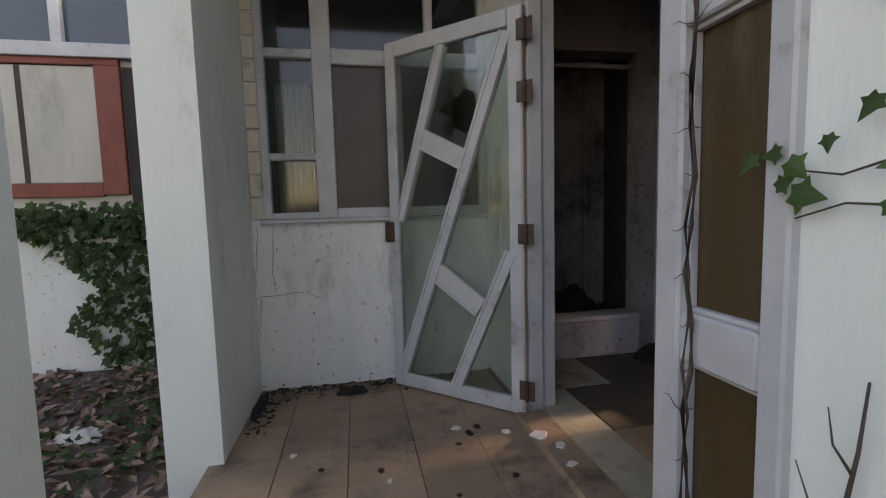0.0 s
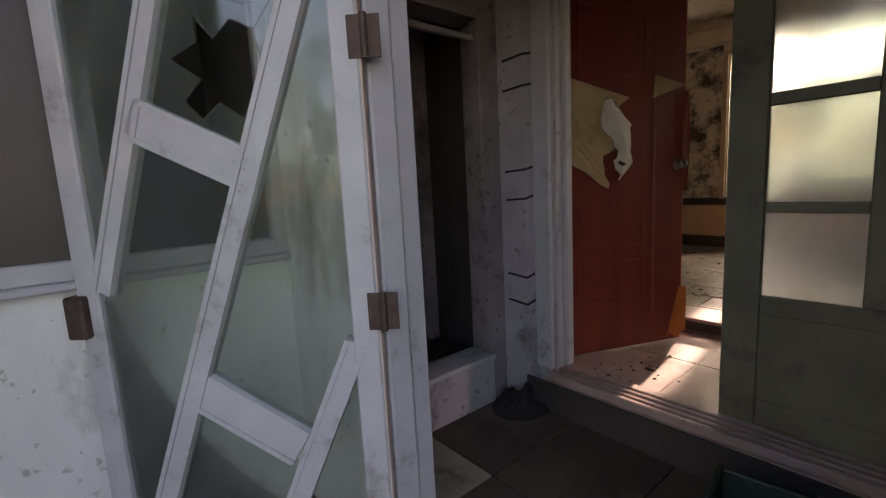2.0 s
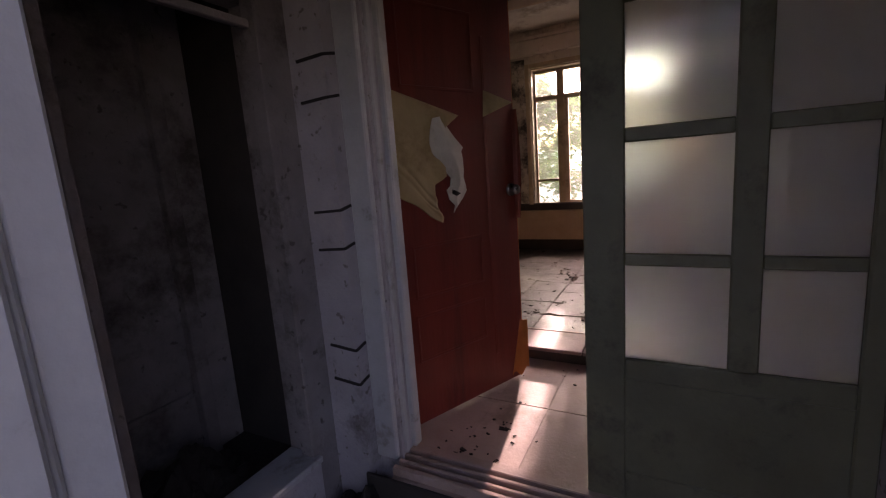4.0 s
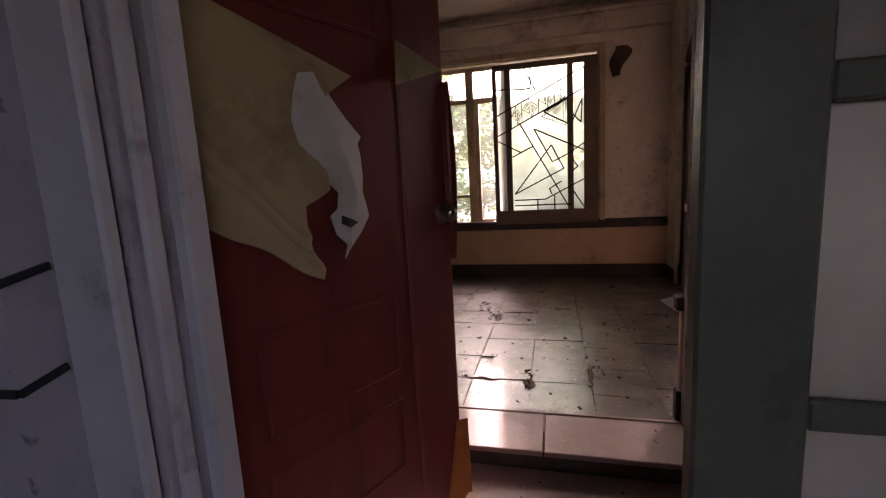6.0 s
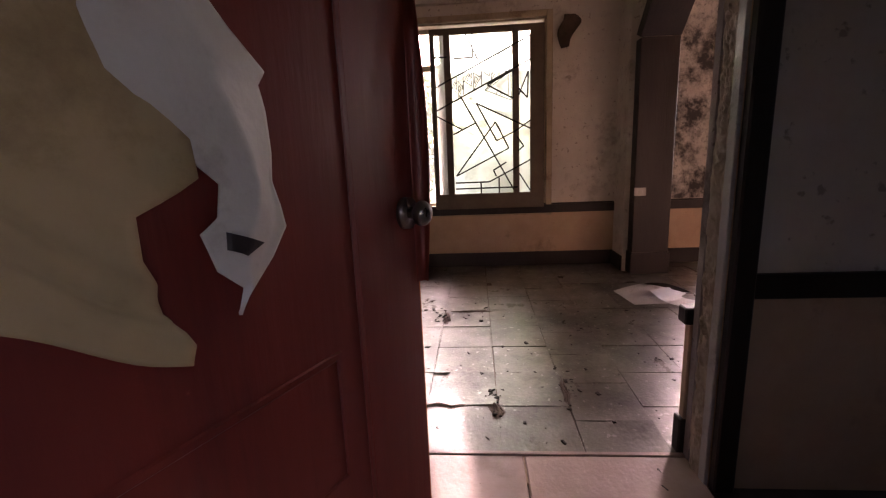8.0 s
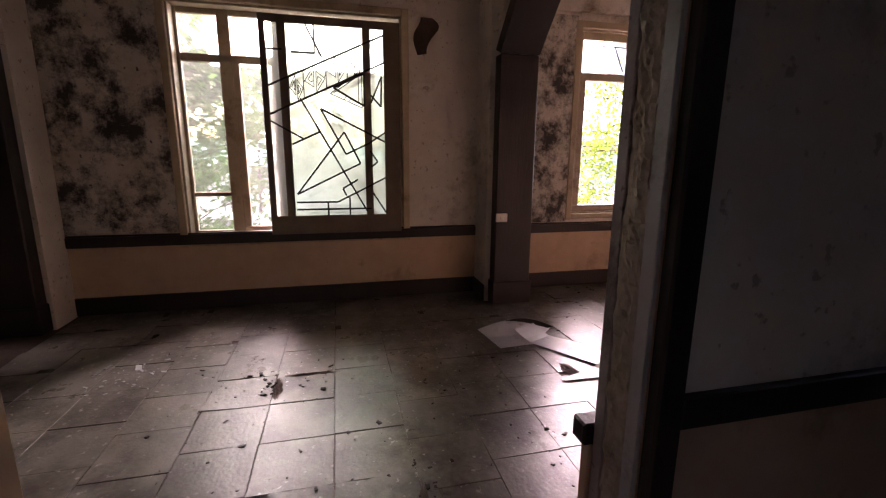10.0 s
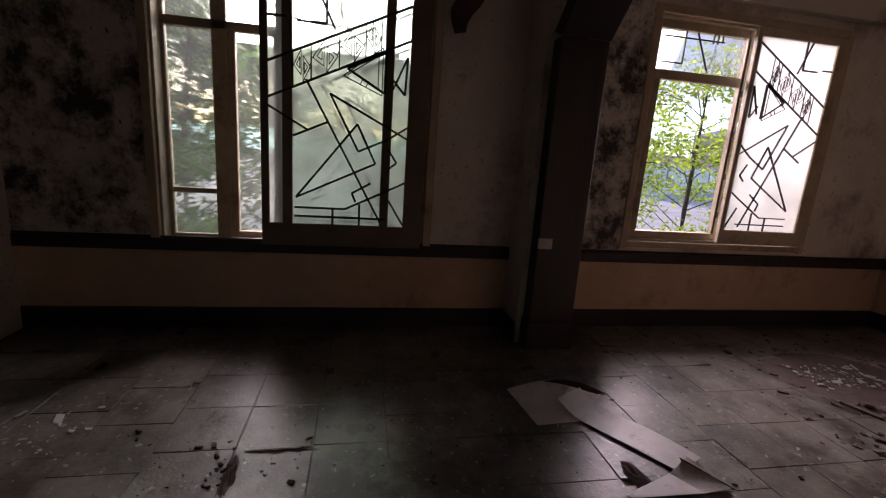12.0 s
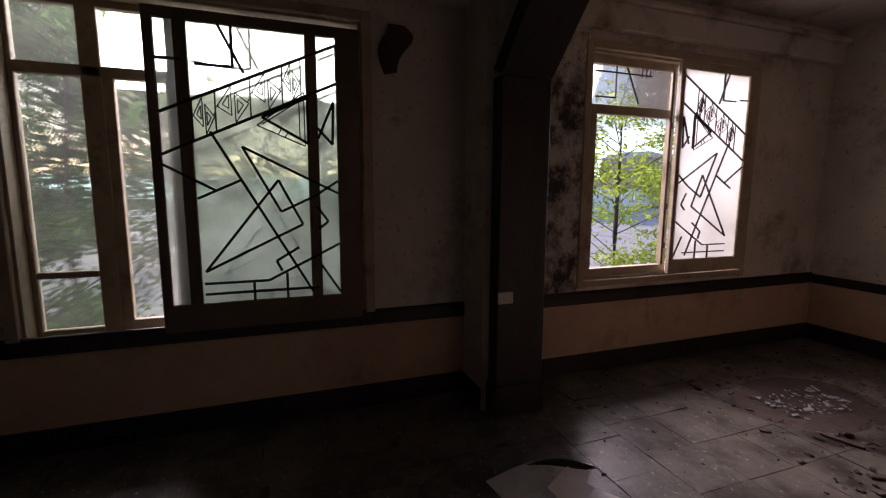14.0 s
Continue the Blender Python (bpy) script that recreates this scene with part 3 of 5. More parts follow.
bars = [(-0.56, -0.515, 1.43, 2.95), (-0.25, -0.14, 1.43, 2.95), (-0.515, -0.25, 1.43, 1.47), (-0.14, 0.755, 1.43, 1.49),
        (-0.515, -0.25, 1.775, 1.815), (-0.515, -0.25, 2.36, 2.41), (-0.14, 0.755, 2.33, 2.42), (0.755, 0.80, 1.43, 2.95),
        (0.21, 0.27, 1.49, 2.33), (-0.515, -0.25, 2.90, 2.95), (-0.14, 0.755, 2.90, 2.95), (0.42, 0.47, 2.42, 2.90)]
panes = [(-0.515, -0.25, 1.47, 1.775, G_CLEAR), (-0.515, -0.25, 1.815, 2.36, G_CLEAR), (-0.14, 0.21, 1.49, 2.33, G_DARKPANE), (0.27, 0.755, 1.49, 2.33, G_CLEAR),
         (-0.515, -0.25, 2.41, 2.90, G_CLEAR), (-0.14, 0.42, 2.42, 2.90, G_CLEAR), (0.47, 0.755, 2.42, 2.90, G_CLEAR)]
fixed_window("window_1", bars, panes, 2.80, 0.035, M_FRAME, "grey-white wooden porch window with grimy panes")
structure("window_sill", boxes((-0.58, 0.80, 2.735, 2.79, 1.405, 1.43), bev=0.006), M_FRAME, "narrow white porch window sill", "sill")

# whitewashed bricks at the end of the porch wall
pier = thing("brick_edge", pose(-0.635, 2.78, 1.43), "whitewashed brick edge beside the porch window", "brick edge", kind="structure")
for i in range(16):
    b = boxes((0.003, 0.075, -0.012 - rr.random() * 0.008, 0.001, i * 0.13 + 0.004, i * 0.13 + 0.126), bev=0.006)
    for v in b.verts:
        v.co += Vector((rr.uniform(-0.003, 0.003), rr.uniform(-0.004, 0.0), rr.uniform(-0.004, 0.004)))
    part("brick", b, M_BRICK, pier)

# dark view behind the porch window: a pale curtain
bm = bmesh.new()
cols = []
for i in range(40):
    x = -0.52 + i * 0.006
    y = 3.12 + 0.025 * math.sin(i * 1.1) + 0.01 * math.sin(i * 2.7)
    cols.append((bm.verts.new((x, y, 0.603)), bm.verts.new((x, y, 2.30))))
for a, b in zip(cols, cols[1:]):
    bm.faces.new((a[0], b[0], b[1], a[1]))
bmesh.ops.solidify(bm, geom=bm.faces[:], thickness=0.003)
curt = to_object("curtain", bm, M_BOARD, True)
tagged(curt, "limp grey curtain hanging behind the porch window", "curtain")

# ---- entrance: frame, sidelight and glazed door ----
fr = thing("door_frame", pose(0, 0, 0), "grey-white moulded entrance door frame", "door frame", kind="structure")
for r in ((0.80, 0.876, 2.092, 2.15), (0.8765, 0.892, 2.112, 2.15), (0.8925, 0.958, 2.122, 2.15)):
    part("jamb", boxes((*r, 0.40, 2.75), bev=0.006), M_FRAME, fr)
part("post", boxes((0.71, 0.86, 0.945, 1.03, 0.40, 2.75), bev=0.008), M_FRAME, fr)
part("head", boxes((0.715, 0.86, 1.05, 2.092, 2.62, 2.75), bev=0.006), M_FRAME, fr)
part("sill", boxes((0.72, 0.88, 1.05, 2.092, 0.36, 0.425), bev=0.008), M_PORCHTILE, fr, "worn stone door sill")
side = thing("window_2", pose(0.745, 0, 0), "grey-white sidelight with amber stained panes", "sidelight", kind="structure")
for r in ((-0.03, 0.05, 0.68, 0.735, 0.40, 2.75), (-0.03, 0.05, 0.735, 0.945, 0.40, 0.52), (-0.03, 0.05, 0.735, 0.945, 1.085, 1.205), (-0.03, 0.05, 0.735, 0.945, 1.86, 1.985), (-0.03, 0.05, 0.735, 0.945, 2.62, 2.75)):
    part("window_frame", boxes(r, bev=0.006), M_FRAME, side)
for a, b in ((0.52, 1.085), (1.205, 1.86), (1.985, 2.62)):
    part("pane", boxes((0.01, 0.016, 0.735, 0.945, a, b), bev=0), G_AMBER, side, "amber stained pane")
    bm = boxes((-0.012, 0.01, 0.735, 0.747, a, b), (-0.012, 0.01, 0.933, 0.945, a, b), (-0.012, 0.01, 0.747, 0.933, a, a + 0.012), (-0.012, 0.01, 0.747, 0.933, b - 0.012, b), bev=0.002)
    part("bead", bm, M_FRAME, side)

# door leaf, local: x from the hinge along the leaf, y through it, z up
W, H = 0.85, 1.99
gdoor = thing("door_1", pose(0.782, 2.085, 0.43, 0, 0, 135.5), "open grey-white glazed door with slanting bars and broken pane", "door", kind="structure")
part("stile", boxes((0.006, 0.078, -0.02, 0.02, -0.02, H), bev=0.005), M_FRAME, gdoor)
part("edge", boxes((0.0, 0.0058, -0.019, 0.019, -0.018, H - 0.002), bev=0.001), M_RAWEDGE, gdoor, "bare weathered wood of the hinge edge")
part("stile", boxes((W - 0.065, W, -0.02, 0.02, -0.02, H), bev=0.005), M_FRAME, gdoor)
part("rail", boxes((0.078, W - 0.065, -0.02, 0.02, -0.02, 0.06), bev=0.005), M_FRAME, gdoor)
part("rail", boxes((0.078, W - 0.065, -0.02, 0.02, H - 0.085, H), bev=0.005), M_FRAME, gdoor)


def slant(p, q, w):
    """A flat slanting glazing bar with raised beads, cut into the leaf's plane."""
    bm = bmesh.new()
    a, b = Vector((p[0], 0, p[1])), Vector((q[0], 0, q[1]))
    way = (b - a).normalized()
    nrm = Vector((-way.z, 0, way.x))
    for off, ww, dd in ((0, w, 0.034), (w / 2, 0.014, 0.046), (-w / 2, 0.014, 0.046)):
        o = nrm * off
        vs = []
        for s, t in ((-1, -1), (1, -1), (1, 1), (-1, 1)):
            for e in (a, b):
                vs.append(bm.verts.new(e + o + nrm * (s * ww / 2) + Vector((0, t * dd / 2, 0))))
        for k in range(4):
            i, j = 2 * k, 2 * ((k + 1) % 4)
            bm.faces.new((vs[i], vs[i + 1], vs[j + 1], vs[j]))
        bm.faces.new(vs[0::2])
        bm.faces.new(vs[1::2])
    return bm


for p, q, w in (((0.088, 1.885), (0.79, 0.056), 0.05), ((0.466, 1.905), (0.775, 0.975), 0.042), ((0.07, 0.815), (0.415, 0.05), 0.05), ((0.624, 1.436), (0.342, 1.294), 0.095), ((0.522, 0.682), (0.252, 0.511), 0.10)):
    part("glazing_bar", slant(p, q, w), M_FRAME, gdoor)


def plate(bm, pts, y0, y1):
    """A flat plate in the leaf's plane with the outline pts (x, z)."""
    a = [bm.verts.new((x, y0, z)) for x, z in pts]
    b = [bm.verts.new((x, y1, z)) for x, z in pts]
    bm.faces.new(a)
    bm.faces.new(b[::-1])
    n = len(pts)
    for k in range(n):
        bm.faces.new((a[k], a[(k + 1) % n], b[(k + 1) % n], b[k]))


PANES = ([(0.785, 0.94), (0.645, 1.38), (0.36, 1.24), (0.785, 0.12)], [(0.078, 0.78), (0.078, 0.06), (0.40, 0.06)], [(0.27, 0.47), (0.55, 0.64), (0.775, 0.06), (0.42, 0.06)],
         [(0.078, 1.86), (0.078, 0.82), (0.225, 0.55), (0.51, 0.74)], [(0.785, 1.905), (0.475, 1.905), (0.785, 0.98)])
for pts in PANES:
    bm = bmesh.new()
    plate(bm, pts, -0.002, 0.002)
    part("pane", bm, G_DOOR, gdoor, "dusty glass pane")
# jagged remains of the smashed pane
HOLE = [(0.43, 1.68), (0.38, 1.615), (0.33, 1.66), (0.272, 1.63), (0.262, 1.56), (0.275, 1.49), (0.32, 1.42), (0.38, 1.46), (0.43, 1.42), (0.475, 1.47), (0.42, 1.52), (0.50, 1.575), (0.425, 1.61)]
edge = [(0.455, 1.905), (0.28, 1.905), (0.11, 1.905), (0.16, 1.77), (0.215, 1.63), (0.27, 1.49), (0.325, 1.345), (0.41, 1.39), (0.50, 1.44), (0.60, 1.49), (0.57, 1.60), (0.53, 1.70), (0.49, 1.80)]
for n in range(13):
    bm = bmesh.new()
    plate(bm, [edge[n], edge[(n + 1) % 13], HOLE[(n + 1) % 13], HOLE[n]], -0.002, 0.002)
    part("shard", bm, G_DOOR, gdoor)
for z in (0.06, 0.853, 1.535, 1.823):
    h = part("hinge", boxes((-0.012, 0.03, 0.018, 0.024, z, z + 0.10), (-0.05, -0.012, 0.014, 0.02, z, z + 0.10), bev=0.001), M_RUST, gdoor, "rusty steel butt hinge")
    kn = bmesh.new()
    disc(kn, Matrix.Translation((-0.012, 0.026, z + 0.05)), 0.009, 0.104, 10)
    part("pin", kn, M_RUST, h)
lk = boxes((W - 0.035, W + 0.022, -0.045, 0.045, 0.85, 0.97), (W - 0.02, W + 0.03, -0.025, 0.025, 0.87, 0.95), bev=0.006)
part("latch", lk, M_RUST, gdoor, "rusty rim latch")

# ---- inner doorway: threshold, casing, red door, frosted leaf ----
structure("trim_threshold", boxes((2.02, 2.24, 0.94, 2.50, VEST_Z, 0.585), (2.035, 2.06, 0.94, 2.50, 0.585, 0.625), (2.085, 2.105, 0.94, 2.50, 0.585, 0.622), (2.13, 2.15, 0.94, 2.50, 0.585, 0.622), (2.175, 2.23, 0.94, 2.50, 0.585, 0.62), bev=0.004), M_PINK, "grooved wooden sliding door threshold", "threshold")
structure("wall_riser", boxes((2.005, 2.02, 0.94, 2.62, VEST_Z - 0.02, 0.585), bev=0.003), M_BLACK, "near-black step riser below the threshold", "riser")
cs = thing("door_casing", pose(0, 0, 0), "white fluted casing of the inner doorway", "door casing", kind="structure")
for r in ((2.085, 2.113, 2.505, 2.61), (2.138, 2.172, 2.49, 2.61), (2.198, 2.25, 2.475, 2.61)):
    part("jamb", boxes((*r, 0.62, 2.80), bev=0.006), M_FRAME, cs)
# dark strips carry the shade of the grooves along with their grime
for r in ((2.1135, 2.1375, 2.530, 2.61), (2.1725, 2.1975, 2.518, 2.61)):
    part("groove", boxes((*r, 0.62, 2.80), bev=0.0), M_GROUT, cs, "casing groove, dark with grime and shade")
part("head", boxes((2.09, 2.24, 0.94, 2.475, 2.78, 2.88), bev=0.005), M_FRAME, cs)

RW, RH = 0.945, 2.145
rdoor = thing("door_2", pose(2.25, 2.65, 0.595, 0, 0, -23.5), "half-open red-brown panelled door with torn veneer", "door", kind="structure")
part("leaf", boxes((0, RW, -0.018, 0.018, 0, RH), bev=0.004), M_RED, rdoor)
for a, b, c, e in ((0.20, 0.66, 0.64, 0.90), (0.19, 0.655, 0.32, 0.56), (0.20, 0.66, 1.62, 2.0), (0.725, 0.728, 0.2, 1.9)):
    for r in ((a, b, c, c + 0.016), (a, b, e - 0.016, e), (a, a + 0.014, c, e), (b - 0.014, b, c, e)):
        part("moulding", boxes((r[0], r[1], -0.023, -0.017, r[2], r[3]), bev=0.003), M_RED, rdoor)
# the strip's orange includes the sun's glow through the veneer edge
part("edge_strip", boxes((RW - 0.004, RW + 0.003, -0.017, 0.017, 0.02, RH - 0.02), bev=0.001), M_ORANGE, rdoor, "orange edge strip coloured for backlit veneer")
kb = bmesh.new()
disc(kb, Matrix.Translation((RW - 0.048, -0.024, 1.115)) @ Matrix.Rotation(radians(90), 4, "X"), 0.034, 0.014)
disc(kb, Matrix.Translation((RW - 0.048, -0.04, 1.115)) @ Matrix.Rotation(radians(90), 4, "X"), 0.013, 0.03)
bmesh.ops.create_uvsphere(kb, u_segments=18, v_segments=12, radius=0.027, matrix=Matrix.Translation((RW - 0.048, -0.062, 1.115)) @ Matrix.Diagonal((1, 0.75, 1, 1)))
part("knob", kb, M_CHROME, rdoor, "tarnished round door knob", True)


def between(u, v, a, b, c, d):
    """Bilinear place between four corners."""
    return (1 - u) * (1 - v) * a + u * (1 - v) * b + u * v * c + (1 - u) * v * d


TEAR = ((0.397, 0.988), (0.404, 1.013), (0.392, 1.036), (0.370, 1.065), (0.370, 1.10), (0.359, 1.13), (0.361, 1.178), (0.392, 1.19), (0.412, 1.20), (0.437, 1.215), (0.432, 1.27), (0.432, 1.35), (0.452, 1.45), (0.539, 1.507))


def torn(u, v):
    """Tan backing hanging off the leaf where the veneer is torn, with a ragged free edge."""
    k = min(12, int(v * 13))
    f = v * 13 - k
    ex = TEAR[k][0] + (TEAR[k + 1][0] - TEAR[k][0]) * f
    ez = TEAR[k][1] + (TEAR[k + 1][1] - TEAR[k][1]) * f
    lz = 1.225 + 0.42 * v
    x = 0.015 + (ex - 0.015) * u
    z = lz + (ez - lz) * u + 0.006 * math.sin(u * 13) * (1 - v)
    pleat = 0.007 * math.exp(-((v - 0.52 + 0.25 * u) / 0.03) ** 2) + 0.005 * math.exp(-((v - 0.38 + 0.2 * u) / 0.025) ** 2)
    return Vector((x, -0.022 - 0.020 * math.sin(min(1, u * 1.15) * math.pi) * math.sin(v * math.pi) - 0.006 * abs(math.sin(v * 6 + u * 3)) * u + pleat * min(1.0, u * 2.5), z))


part("torn_backing", sheet(torn, 24, 65), M_PAPER, rdoor, "torn tan paper backing", True)


FLAP = ((0.462, 1.035, 0.464, 1.037), (0.472, 1.07, 0.500, 1.07), (0.438, 1.10, 0.535, 1.10), (0.424, 1.15, 0.566, 1.138), (0.452, 1.167, 0.560, 1.17), (0.463, 1.207, 0.548, 1.205), (0.426, 1.243, 0.550, 1.245),
        (0.373, 1.298, 0.546, 1.30), (0.337, 1.328, 0.538, 1.333), (0.338, 1.36, 0.553, 1.352), (0.343, 1.393, 0.507, 1.398), (0.352, 1.44, 0.467, 1.446), (0.370, 1.49, 0.432, 1.502))


def flap(u, v):
    """The white face of the veneer, folded over and hanging to a point, creased down its middle."""
    k = min(11, int(v * 12))
    f = v * 12 - k
    a = [FLAP[k][i] + (FLAP[k + 1][i] - FLAP[k][i]) * f for i in range(4)]
    crease = 0.62 - 0.30 * max(0.0, 0.5 - v) / 0.5
    ridge = max(0.0, 1 - abs(u - crease) / (0.62 if u < crease else 0.38))
    y = -0.026 - 0.020 * ridge * (0.35 + 0.65 * math.sin(math.pi * min(1, v * 1.1))) - 0.004 * math.sin(v * 9 + u * 2)
    return Vector((a[0] + (a[2] - a[0]) * u, y, a[1] + (a[3] - a[1]) * u))


part("torn_flap", sheet(flap, 26, 60), M_PAPERW, rdoor, "curled off-white veneer flap", True)


def fold(u, v):
    """A dark patch laid over the flap in place of the hole torn through it."""
    p = between(u, v, Vector((0.444, 0, 1.128)), Vector((0.446, 0, 1.150)), Vector((0.498, 0, 1.128)), Vector((0.470, 0, 1.116)))
    p.y = -0.050 - 0.006 * math.sin(v * 3)
    return p


part("torn_hole_patch", sheet(fold, 5, 8), M_DARKWOOD, rdoor, "dark patch for the hole torn in the flap")


def peak(u, v):
    p = between(u, v, Vector((0.675, 0, 1.498)), Vector((0.94, 0, 1.585)), Vector((0.725, 0, 1.636)), Vector((0.72, 0, 1.636)))
    p.y = -0.024 - 0.035 * (1 - v) * (1 - u)
    return p


part("torn_corner", sheet(peak, 8, 8), M_PAPER, rdoor, "small torn tan corner")


def lowflap(u, v):
    p = between(u, v, Vector((0.84, 0, 0.02)), Vector((0.945, 0, 0.045)), Vector((0.965, 0, 0.34)), Vector((0.925, 0, 0.345)))
    p.y = -0.022 - 0.04 * u * (1 - 0.5 * v)
    p.z += 0.02 * math.sin(u * 9) * (1 - v)
    return p


part("torn_strip", sheet(lowflap, 8, 8), M_ORANGE, rdoor, "peeling orange wood strip")


def curl(u, v):
    """Veneer curling off the free edge."""
    a = u * 2.2
    return Vector((RW - 0.012 + 0.022 * math.sin(a), -0.018 - 0.022 * (1 - math.cos(a)) * (0.5 + 0.5 * math.sin(v * math.pi)), 0.95 + 0.60 * v))


part("curled_edge", sheet(curl, 6, 10), M_RED, rdoor, "curled red veneer edge", True)

# frosted leaf
LEAF_Y = [(1.603, 1.31), (1.23, 1.0)]
LEAF_Z = [(1.16, 1.485), (1.525, 1.88), (1.925, 2.29), (2.335, 2.66)]
fdoor = thing("door_3", pose(2.225, 0, 0), "grey-green inner door leaf with frosted panes", "door", kind="structure")
part("stile", boxes((-0.02, 0.02, 1.603, 1.733, 0.61, 2.78), bev=0.005), M_GREENDOOR, fdoor)
part("stile", boxes((-0.02, 0.02, 0.942, 1.0, 0.61, 2.78), bev=0.005), M_GREENDOOR, fdoor)
part("mullion", boxes((-0.02, 0.02, 1.23, 1.31, 1.16, 2.66), bev=0.005), M_GREENDOOR, fdoor)
part("rail", boxes((-0.02, 0.02, 1.0, 1.603, 2.66, 2.78), bev=0.005), M_GREENDOOR, fdoor)
part("rail", boxes((-0.02, 0.02, 1.0, 1.603, 1.085, 1.16), bev=0.005), M_GREENDOOR, fdoor)
part("rail", boxes((-0.02, 0.02, 1.0, 1.603, 0.61, 0.73), bev=0.005), M_GREENDOOR, fdoor)
part("panel", boxes((-0.008, 0.008, 1.0, 1.603, 0.73, 1.085), bev=0), M_GREENDOOR, fdoor)
for y1, y0 in LEAF_Y:
    for k, (a, b) in enumerate(LEAF_Z):
        part("pane", boxes((-0.003, 0.003, y0, y1, a, b), bev=0), G_FROST, fdoor, "frosted glass pane")
        if k < 3:
            part("glazing_bar", boxes((-0.017, 0.017, y0, y1, b, LEAF_Z[k + 1][0]), bev=0.004), M_GREENDOOR, fdoor)

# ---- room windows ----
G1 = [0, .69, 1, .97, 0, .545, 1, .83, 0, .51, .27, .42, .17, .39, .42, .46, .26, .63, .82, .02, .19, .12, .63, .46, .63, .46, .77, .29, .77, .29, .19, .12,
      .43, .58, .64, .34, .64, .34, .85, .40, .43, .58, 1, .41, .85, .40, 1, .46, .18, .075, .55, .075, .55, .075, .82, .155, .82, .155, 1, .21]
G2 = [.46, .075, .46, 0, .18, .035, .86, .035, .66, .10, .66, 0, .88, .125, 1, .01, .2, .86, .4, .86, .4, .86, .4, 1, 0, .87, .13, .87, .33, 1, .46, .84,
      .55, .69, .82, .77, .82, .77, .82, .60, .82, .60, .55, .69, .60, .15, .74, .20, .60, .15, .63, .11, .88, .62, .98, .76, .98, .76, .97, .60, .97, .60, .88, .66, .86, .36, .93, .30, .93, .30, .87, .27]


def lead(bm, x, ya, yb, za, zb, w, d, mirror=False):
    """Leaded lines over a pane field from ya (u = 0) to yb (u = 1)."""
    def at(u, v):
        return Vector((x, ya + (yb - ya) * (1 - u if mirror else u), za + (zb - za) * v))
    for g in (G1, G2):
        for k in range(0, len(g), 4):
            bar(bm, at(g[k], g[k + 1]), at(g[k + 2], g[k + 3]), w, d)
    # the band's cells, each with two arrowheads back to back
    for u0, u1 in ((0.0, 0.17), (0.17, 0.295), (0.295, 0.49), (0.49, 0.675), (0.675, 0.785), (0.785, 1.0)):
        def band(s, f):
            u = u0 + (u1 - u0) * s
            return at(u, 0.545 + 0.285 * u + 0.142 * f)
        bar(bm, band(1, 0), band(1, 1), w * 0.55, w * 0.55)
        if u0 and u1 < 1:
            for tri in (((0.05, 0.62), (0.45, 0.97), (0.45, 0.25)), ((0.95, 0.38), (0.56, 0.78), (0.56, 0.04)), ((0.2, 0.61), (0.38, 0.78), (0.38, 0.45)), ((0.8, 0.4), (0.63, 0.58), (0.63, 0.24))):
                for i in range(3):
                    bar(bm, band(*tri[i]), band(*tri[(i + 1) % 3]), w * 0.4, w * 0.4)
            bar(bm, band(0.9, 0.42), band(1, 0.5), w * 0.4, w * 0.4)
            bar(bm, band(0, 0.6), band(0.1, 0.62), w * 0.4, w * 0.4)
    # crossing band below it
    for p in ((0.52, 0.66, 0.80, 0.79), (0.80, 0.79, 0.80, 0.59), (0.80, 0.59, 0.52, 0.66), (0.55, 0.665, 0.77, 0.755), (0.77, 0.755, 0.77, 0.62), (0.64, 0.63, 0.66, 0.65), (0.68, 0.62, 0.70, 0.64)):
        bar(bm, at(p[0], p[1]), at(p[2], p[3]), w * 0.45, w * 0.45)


def sash(name, x, ya, yb, z0, z1, stiles, material, label, mirror=False, rail=0.16, top=0.06, glass=None, w=0.015):
    """A sliding leaded sash between ya and yb (ya > yb), stiles as (from, to) down the y axis."""
    t = thing(name, pose(x, 0, 0), label, "window sash", "leaded sashes")
    for a, b in stiles:
        part("stile", boxes((-0.018, 0.018, b, a, z0, z1), bev=0.004), material, t)
    part("bottom_rail", boxes((-0.017, 0.017, yb, ya, z0, z0 + rail), bev=0.004), material, t)
    part("top_rail", boxes((-0.017, 0.017, yb, ya, z1 - top, z1), bev=0.004), material, t)
    part("pane", boxes((-0.003, 0.003, yb + 0.01, ya - 0.01, z0 + rail, z1 - top), bev=0), glass or G_HAZE, t, "fogged glass pane")
    bm = bmesh.new()
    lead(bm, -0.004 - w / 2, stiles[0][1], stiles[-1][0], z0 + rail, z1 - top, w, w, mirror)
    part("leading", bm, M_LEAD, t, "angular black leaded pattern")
    return t


def window_box(name, y0, y1, z0, z1, label):
    t = thing(name, pose(0, 0, 0), label, "window", "room windows", "structure")
    for r in ((y0 - 0.06, y0, z0 - 0.06, z1 + 0.06), (y1, y1 + 0.06, z0 - 0.06, z1 + 0.06), (y0, y1, z1, z1 + 0.06), (y0, y1, z0 - 0.05, z0)):
        part("casing", boxes((6.795, 6.825, *r), bev=0.005), M_CREAM, t)
    for r in ((y0, y0 + 0.018, z0, z1), (y1 - 0.018, y1, z0, z1), (y0 + 0.018, y1 - 0.018, z1 - 0.018, z1), (y0 + 0.018, y1 - 0.018, z0, z0 + 0.018)):
        part("lining", boxes((6.826, 7.04, *r), bev=0.003), M_CREAM, t)
    return t


